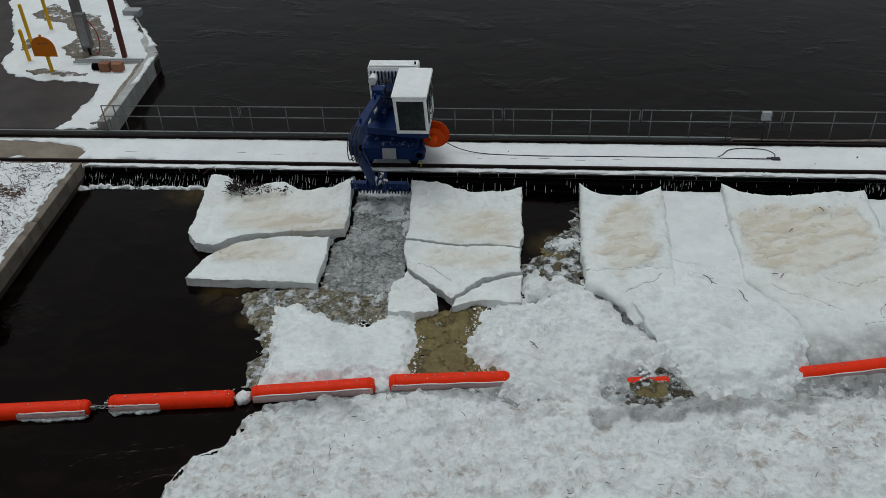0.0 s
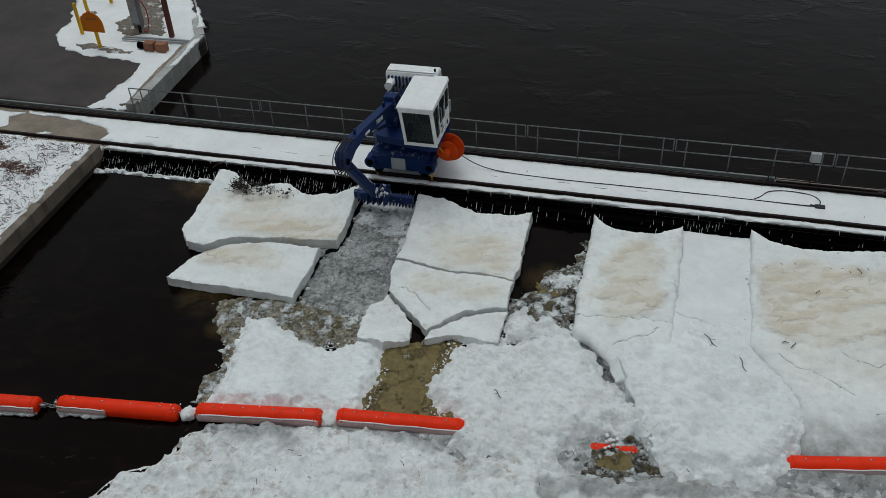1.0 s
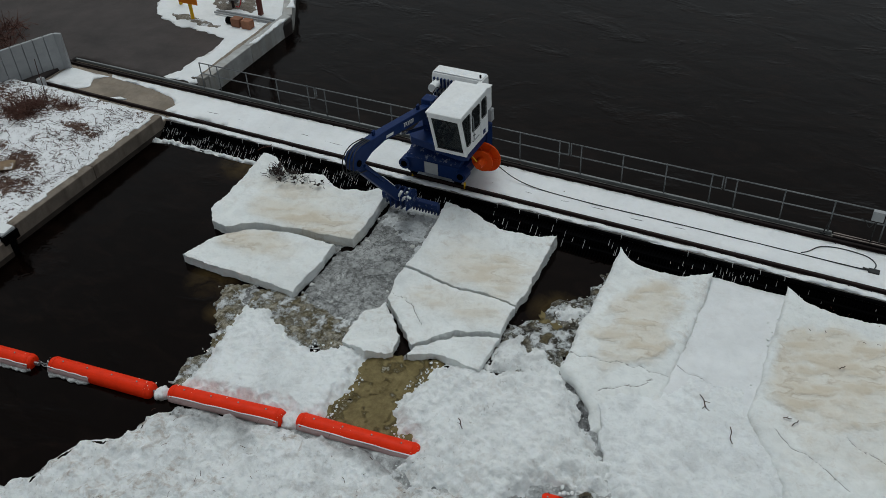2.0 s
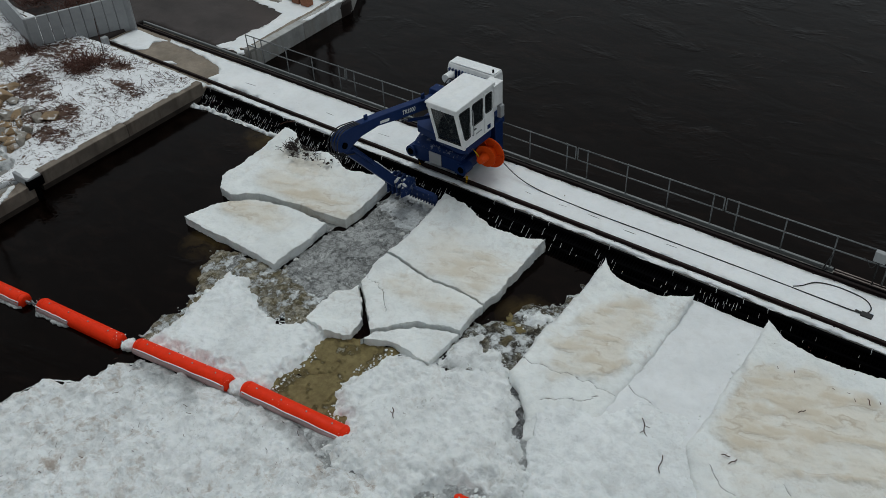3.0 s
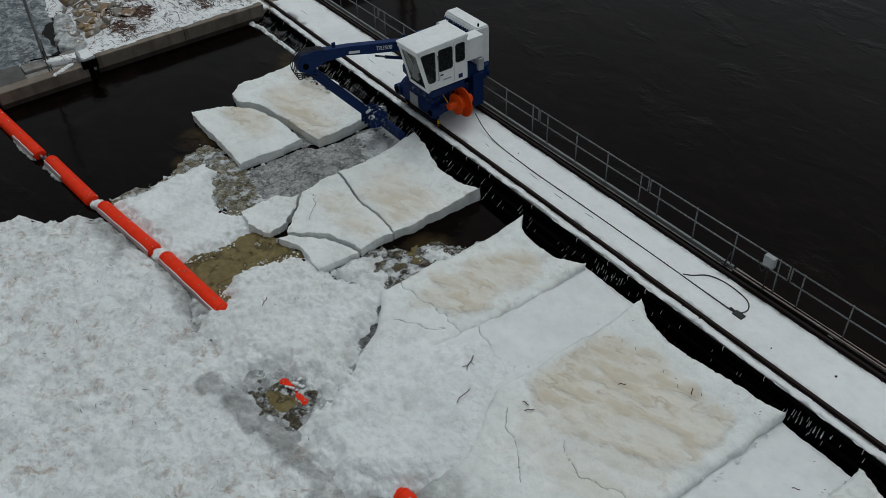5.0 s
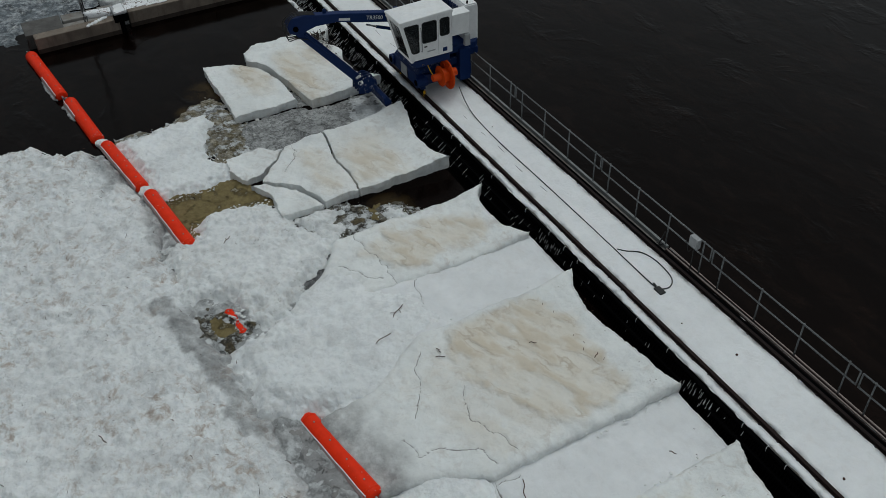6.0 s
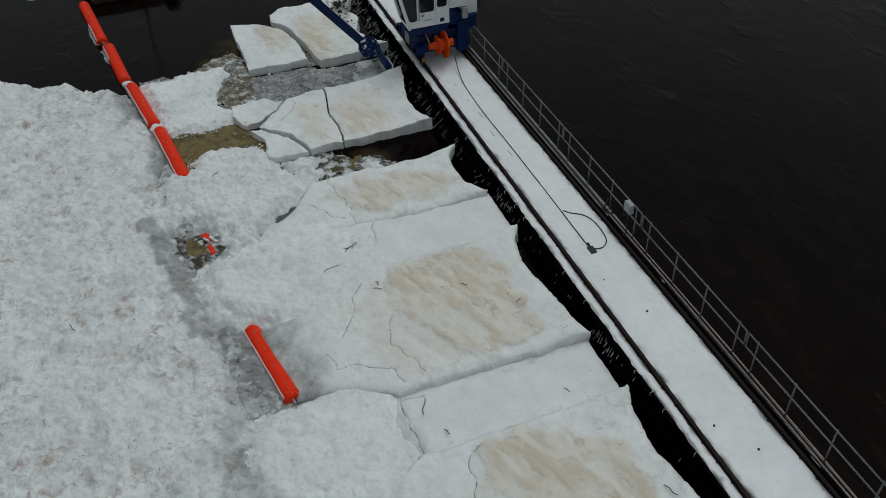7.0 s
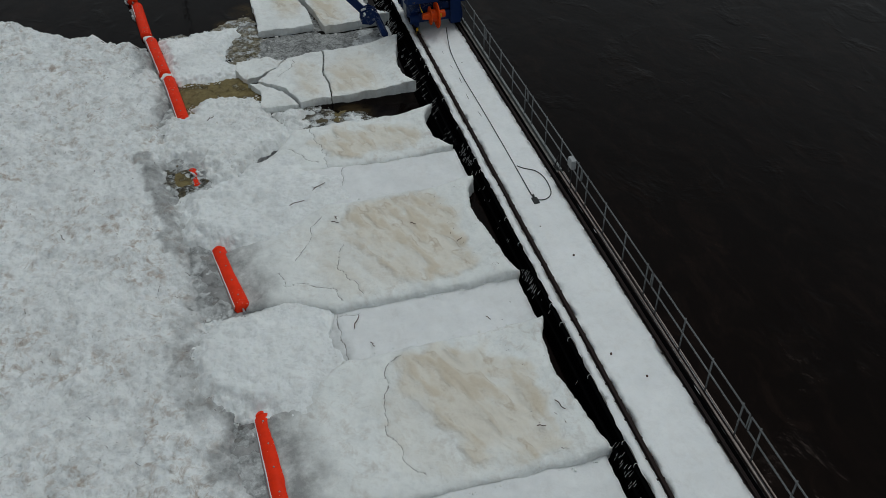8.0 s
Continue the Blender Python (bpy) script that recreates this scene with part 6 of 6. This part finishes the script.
def bush(x, y, z, size, count, seed, label):
    """A low tangle of bare crooked canes."""
    ob = empty("bush", x, y, z)
    rng = random.Random(seed)
    bm = bmesh.new()
    for k in range(count):
        u, lean = rng.uniform(0, 6.28), rng.uniform(0.5, 1.55)
        h = size * (0.25 + 0.75 * rng.random() ** 1.6)
        tip = Vector((math.cos(u) * math.sin(lean), math.sin(u) * math.sin(lean), math.cos(lean) * 0.75)) * h
        base = Vector((rng.gauss(0, 0.34), rng.gauss(0, 0.34), 0)) * size
        ring, t = [], rng.uniform(0.014, 0.034)
        for f in (0, 0.35, 0.7, 1.0):
            c = base + tip * f + Vector((rng.uniform(-1, 1), rng.uniform(-1, 1), rng.uniform(-0.3, 0.6))) * (0.16 * h if f else 0)
            c.z = max(c.z, 0.01)
            ring.append([bm.verts.new(c + Vector((t * math.cos(a), t * math.sin(a), 0.3 * t * math.sin(a)))) for a in (0, 2.1, 4.2)])
            t *= 0.75
        for a, b in zip(ring, ring[1:]):
            for i in range(3):
                bm.faces.new((a[i], a[(i + 1) % 3], b[(i + 1) % 3], b[i]))
    part("brushwood", bm, TWIG, ob)
    part("stem", rod((0, 0, -0.05), (0.1, 0.05, size * 0.9), 0.02, 6, 0.008), TWIG, ob)
    return tagged(ob, label, "bush", "bare bushes on the bank")


bush(-22.6, 26.4, 0.65, 1.15, 330, 1, "bare reddish-brown bush on the snowy bank")
bush(-26.2, 25.9, 0.65, 0.8, 150, 2, "bare brown bush beside the grey panel wall")
bush(-21.2, 27.2, 0.65, 0.6, 90, 3, "low bare brown bush on the bank")
for k in range(7):
    bush(-27.5 - 0.9 * k, 29.0 + 1.2 * (k % 3), 0.8, 1.2, 160, 10 + k, "bare brown bush behind the grey panel wall")
sap = empty("sapling", -22.4, 27.3, 0.6)
part("stem", tube([(0, 0, 0), (0.03, 0.02, 0.7), (0.0, 0.05, 1.4), (0.06, 0.05, 2.0)], 0.018), TWIG, sap)
part("twig", tube([(0.0, 0.04, 1.0), (0.2, 0.0, 1.3)], 0.008), TWIG, sap)
tagged(sap, "thin bare sapling on the bank", "sapling")

# grey panel wall at the deck's end
panel = empty("panel_wall", -24.5, 30.2, 0.6)
for a, b, n in (((-24.55, 30.25), (-26.15, 26.2), 9), ((-26.15, 26.2), (-31.0, 27.6), 8), ((-24.55, 30.25), (-24.2, 30.35), 1)):
    a, b = Vector(a), Vector(b)
    d = (b - a)
    for i in range(n):
        p, q = a + d * (i / n), a + d * ((i + 1) / n)
        bm = box(0.012, (q - p).length - 0.012, -0.07, 0.07, -0.3, 1.45, 0.02)
        s = part("panel", bm, GREYPAINT, panel)
        s.matrix_local = Matrix.Translation((p.x + 24.5, p.y - 30.2, 0)) @ pose(0, 0, 0, 0, 0, math.degrees(math.atan2(d.y, d.x)))
tagged(panel, "grey steel panel retaining wall on the bank", "wall", kind="structure")
tagged(mesh_object("post_stub", box(-24.1, -23.85, 28.32, 28.6, 0.4, 0.86, 0.03), GREYPAINT), "short grey post at the rail's end", "post")

# ---- the yard behind the deck ----
yard = sheet("ground", [(-17.6, 31.12), (-17.45, 37.9), (-21.2, 43.6), (-30, 60), (-80, 60), (-80, 28.3), (-24.6, 28.3), (-24.6, 31.12)], lambda x, y, d: 0.52 + 0.035 * max(0, y - 31.1) + 0.03 * fbm(x, y, 0.6, 4, 5), ASPHALT, 0.0, 0, 0.35, 0.0, 0.0, 1.2, outline_step=0.5)
tagged(yard, "dark muddy asphalt yard", "ground", kind="structure")


def yard_z(x, y):
    return 0.52 + 0.035 * max(0, y - 31.1)


def yard_cover(corners, material, lift, label, rough, seed, name):
    ob = sheet(name, corners, lambda x, y, d: yard_z(x, y) + lift + 0.03 * fbm(x, y, 0.6, 4, 5) + 0.01 * fbm(x, y, 3, 3, seed), material, rough, 0, 0.15, 0.08, 0.02, 0.03, seed=seed, outline_step=0.05, torn=((0.8, 1.0), (2.3, 0.6), (5.5, 0.2), (12.0, 0.1)))
    return tagged(ob, label, "snow" if material is FRESH else "gravel", kind="stuff")


yard_cover([(-27.9, 44.0), (-26.0, 40.6), (-25.0, 38.4), (-24.7, 36.9), (-23.4, 35.6), (-22.3, 35.15), (-20.6, 35.2), (-19.2, 35.15), (-19.0, 33.6), (-19.2, 32.3), (-19.5, 31.2), (-17.7, 31.15), (-17.7, 37.8), (-21.0, 43.3), (-23, 46)], FRESH, 0.03, "thin snow over the edge of the yard", 0.24, 3.0, "yard_snow")
yard_cover([(-22.3, 38.3), (-21.7, 37.5), (-20.7, 37.5), (-19.4, 37.4), (-19.7, 38.7), (-20.6, 39.8), (-21.1, 40.7), (-22.2, 42.1), (-23.2, 42.6), (-24.6, 43.2), (-25.4, 43.6), (-25.9, 42.4), (-24.8, 41.6), (-23.6, 41.0), (-22.6, 40.0)], GRAVEL, 0.045, "bare gravel patch melted out of the snow", 0.35, 4.0, "gravel_patch")
yard_cover([(-23.2, 36.2), (-22.4, 36.4), (-21.3, 36.1), (-20.0, 35.9), (-19.9, 35.6), (-21.0, 35.7), (-22.6, 35.8)], GRAVEL, 0.045, "narrow bare gravel patch in the snow", 0.22, 5.0, "gravel_patch")
yard_cover([(-24.9, 39.4), (-24.4, 38.2), (-24.0, 38.4), (-24.2, 39.6)], GRAVEL, 0.045, "small bare gravel patch in the snow", 0.2, 6.0, "gravel_patch")
wall_run([(-17.42, 31.15), (-17.72, 38.0), (-21.3, 43.6), (-26.3, 51)], 0.84, 0.46, "wall_yard", "pale concrete wing wall along the river", PALECON, 0.03)
tagged(mesh_object("wall_head", box(-17.6, -17.2, 31.12, 31.5, 0.2, 0.95, 0.03), CONCRETE), "short concrete wall head beside the railing", "wall", kind="structure")
for k, (x0, y0, x1, y1, w) in enumerate(((-17.62, 34.6, -17.78, 37.6, 0.28), (-18.2, 38.7, -19.6, 40.9, 0.3), (-17.55, 32.0, -17.6, 33.0, 0.12))):
    tagged(sheet("wall_snow", [(x0, y0), (x0 + w, y0 + 0.2), (x1 + w, y1), (x1, y1 - 0.1), ((x0 + x1) / 2 + 0.1, (y0 + y1) / 2)], snow_top(0.855, 5 + k), FRESH, 0.08, 0, 0.08, 0.05, 0.02, 0.03), "snow along the top of the wing wall", "snow", kind="stuff")
tagged(sheet("dirt_ledge", [(-17.75, 31.7), (-17.62, 31.7), (-17.7, 34.4), (-17.85, 37.0), (-18.05, 37.2), (-17.95, 34.5)], snow_top(0.85, 8), WETCON, 0.06, 0, 0.1, 0.05, 0.02, 0.03), "tan dirt along the top of the wing wall", "dirt", kind="stuff")
tagged(mesh_object("cable_box", box(-20.85, -19.95, 42.2, 42.7, 0.84, 1.2, 0.04), GREYPAINT), "pale grey steel box on the wing wall", "box")


def bollard(x, y, h, label):
    ob = empty("bollard", x, y, yard_z(x, y))
    part("pipe", rod((0, 0, -0.1), (0, 0, h), 0.085, 18), YELLOW, ob, smooth=False)
    cap = bmesh.new()
    bmesh.ops.create_uvsphere(cap, u_segments=16, v_segments=8, radius=0.085, matrix=pose(0, 0, h))
    part("cap", cap, YELLOW, ob, smooth=True)
    return tagged(ob, label, "bollard", "yellow bollards in the yard")


bollard(-23.5, 37.15, 1.5, "yellow steel bollard standing in snow")
bollard(-24.15, 38.8, 2.0, "taller yellow steel bollard standing in snow")
bollard(-24.0, 40.6, 1.7, "yellow steel bollard on bare gravel")
sg = empty("warning_sign", -21.9, 36.1, yard_z(-21.9, 36.1))
part("post", rod((0, 0, -0.1), (0, 0, 1.3), 0.085, 16), YELLOW, sg)
arch = [(-0.56, 0.82), (0.56, 0.82)] + [(0.56 * math.cos(u), 1.24 + 0.54 * math.sin(u)) for u in np.linspace(0, math.pi, 13)]
part("board", prism(arch, "y", -0.12, -0.08, 0.008), SIGN, sg, "arched orange sign board")
for k, (x0, x1) in enumerate(((-0.24, -0.10), (-0.05, 0.04), (0.09, 0.26))):
    part("lettering_bar", box(x0, x1, -0.126, -0.121, 1.42, 1.49, 0.0), TIMBER, sg)
part("cap", rod((0, -0.1, 1.74), (0, -0.1, 1.86), 0.06, 10), SIGN, sg)
tagged(sg, "arched orange sign on a yellow post", "sign")
POSTGREY = make_paint("weathered grey steel", (0.19, 0.185, 0.18), 0.7, (0.09, 0.08, 0.07), 0.5)
for x, y, w, h, label in ((-21.1, 38.3, 0.42, 4.2, "tall weathered grey square post"), (-20.75, 37.8, 0.48, 2.1, "grey electrical cabinet on a post")):
    ob = empty("utility_post", x, y, yard_z(x, y))
    part("shaft", box(-w / 2, w / 2, -w / 3, w / 3, 0.45 if h < 3 else -0.1, h, 0.025), POSTGREY, ob)
    if h < 3:
        part("leg", box(-0.05, 0.05, -0.05, 0.05, -0.1, 0.5, 0.01), RUST, ob)
        part("face", box(-w / 2 + 0.04, w / 2 - 0.04, -w / 3 - 0.02, -w / 3 - 0.002, 0.55, h - 0.1, 0.006), GALV, ob)
    else:
        part("cap", box(-w / 2 - 0.03, w / 2 + 0.03, -w / 3 - 0.03, w / 3 + 0.03, h, h + 0.05, 0.01), GREYPAINT, ob)
    tagged(ob, label, "post", "posts in the yard")
hose = tube([(-20.6, 37.9, 2.6), (-20.2, 37.85, 2.0), (-20.1, 37.7, 1.4), (-20.2, 37.6, 1.0), (-20.4, 37.6, 0.98)], 0.025)
tagged(mesh_object("hose", hose, RED, smooth=True), "red hose hanging beside the cabinet", "hose")
REDSTEEL = make_varied("red oxide steel", (0.17, 0.045, 0.032), (0.07, 0.025, 0.02), 0.75, 5.0, 0.004)
bp = empty("steel_column", -19.0, 37.65, yard_z(-19.0, 37.65))
part("shaft", box(-0.1, 0.1, -0.1, 0.1, -0.1, 4.2, 0.015), REDSTEEL, bp)
part("clamp", box(-0.2, -0.112, -0.08, 0.08, 1.3, 1.5, 0.01), GALV, bp)
tagged(bp, "rust-red steel column in the yard", "column")
for x, label in ((-19.35, "red-brown timber block beside pipes"), (-18.75, "red-brown timber block on snow")):
    tagged(mesh_object("timber_block", box(x - 0.26, x + 0.22, 36.1, 36.5, 0.72, 1.12, 0.03), TIMBER), label, "timber block", "timber blocks in the yard")
for y, z, r in ((36.9, 0.84, 0.05), (37.1, 0.84, 0.06)):
    tagged(mesh_object("pipe", rod((-21.2, y, z), (-17.9, y + 0.15, z), r, 12), GALV), "grey pipe lying on the ground", "pipe", "pipes on the ground")
tagged(mesh_object("pipe_end", rod((-20.0, 36.35, 0.88), (-19.65, 36.35, 0.88), 0.16, 18), BLACK), "short dark pipe stub beside timber", "pipe")
tagged(crumbs("stones", [(-17.9 + 0.12 * k, 31.25 + 0.05 * (k % 3), 0.78, 0.12) for k in range(5)], GRAVEL, 5), "dark stones by the railing's end", "stones", kind="stuff")

# ---- twigs and scraps on the ice ----


def lying_twig(x, y, z, length, turn, label, forks=1):
    ob = empty("twig", x, y, z, turn)
    part("stick", tube([(0, 0, 0.0), (length * 0.35, 0.03 * length, 0.03), (length * 0.7, -0.04 * length, 0.02), (length, 0.05 * length, 0.015)], 0.013, 5), TWIG, ob)
    for k in range(forks):
        u = length * (0.4 + 0.25 * k)
        part("fork", tube([(u, 0, 0.025), (u + 0.16 * length, 0.22 * length * (-1) ** k, 0.04)], 0.008, 5), TWIG, ob)
    return tagged(ob, label, "twig", "twigs on the ice")


for x, y, z, length, turn, forks in ((5.83, 23.05, 0.40, 0.62, -55, 2), (6.8, 22.2, 0.50, 0.55, -75, 0), (7.95, 23.05, 0.52, 0.2, 10, 1), (12.55, 22.98, 0.29, 0.56, -26, 0), (13.7, 23.1, 0.28, 0.22, 20, 1),
                                     (8.2, 22.9, 0.5, 0.25, 60, 0), (9.0, 25.4, 0.53, 0.2, 50, 0), (10.4, 26.6, 0.6, 0.22, 120, 0), (17.4, 27.3, 0.68, 0.4, 20, 0), (18.0, 26.6, 0.58, 0.22, 70, 0), (13.6, 26.6, 0.28, 0.18, 30, 0), (0.6, 19.3, 0.42, 0.35, 130, 1),
                                     (6.3, 14.2, 0.36, 0.35, 20, 0), (-12.1, 27.85, 0.62, 0.6, 60, 2)):
    lying_twig(x, y, z, length, turn, "thin dark twig lying on snow", forks)
spots = [(min(-8.4, -10.9 + abs(rng.gauss(0, 0.9))), 26.95 + rng.gauss(0, 0.2), 0.58 + rng.uniform(0, 0.07), rng.uniform(0.06, 0.30)) for _ in range(190)]
twig_mat("driftwood", spots, 4, "driftwood twigs caught on the ice by the rack", 0.016, DARKTWIG)
bark = [(x, y, z + 0.02, 0.03 + 0.09 * rng.random() ** 2) for x, y, z, _ in spots[:34]]
tagged(crumbs("bark_debris", bark, DARKTWIG, 6), "dark lumps of bark and mud on the ice", "debris", kind="stuff")
spots = [(x, y, FIELD_TOP(x, y, 5.0) + 0.005, 0.06 + s) for x, y, z, s in scatter(FIELD, 380, 31, 0.01, 0.14, 2.5)]
twig_mat("grass_scraps", spots, 5, "scraps of dead grass on the snow field", 0.010)
spots = [(rng.uniform(7.5, 19), rng.uniform(26.4, 27.7), 0.66, rng.uniform(0.03, 0.11)) for _ in range(30)]
twig_mat("grass_scraps", spots, 6, "scraps of dead grass near the rack")
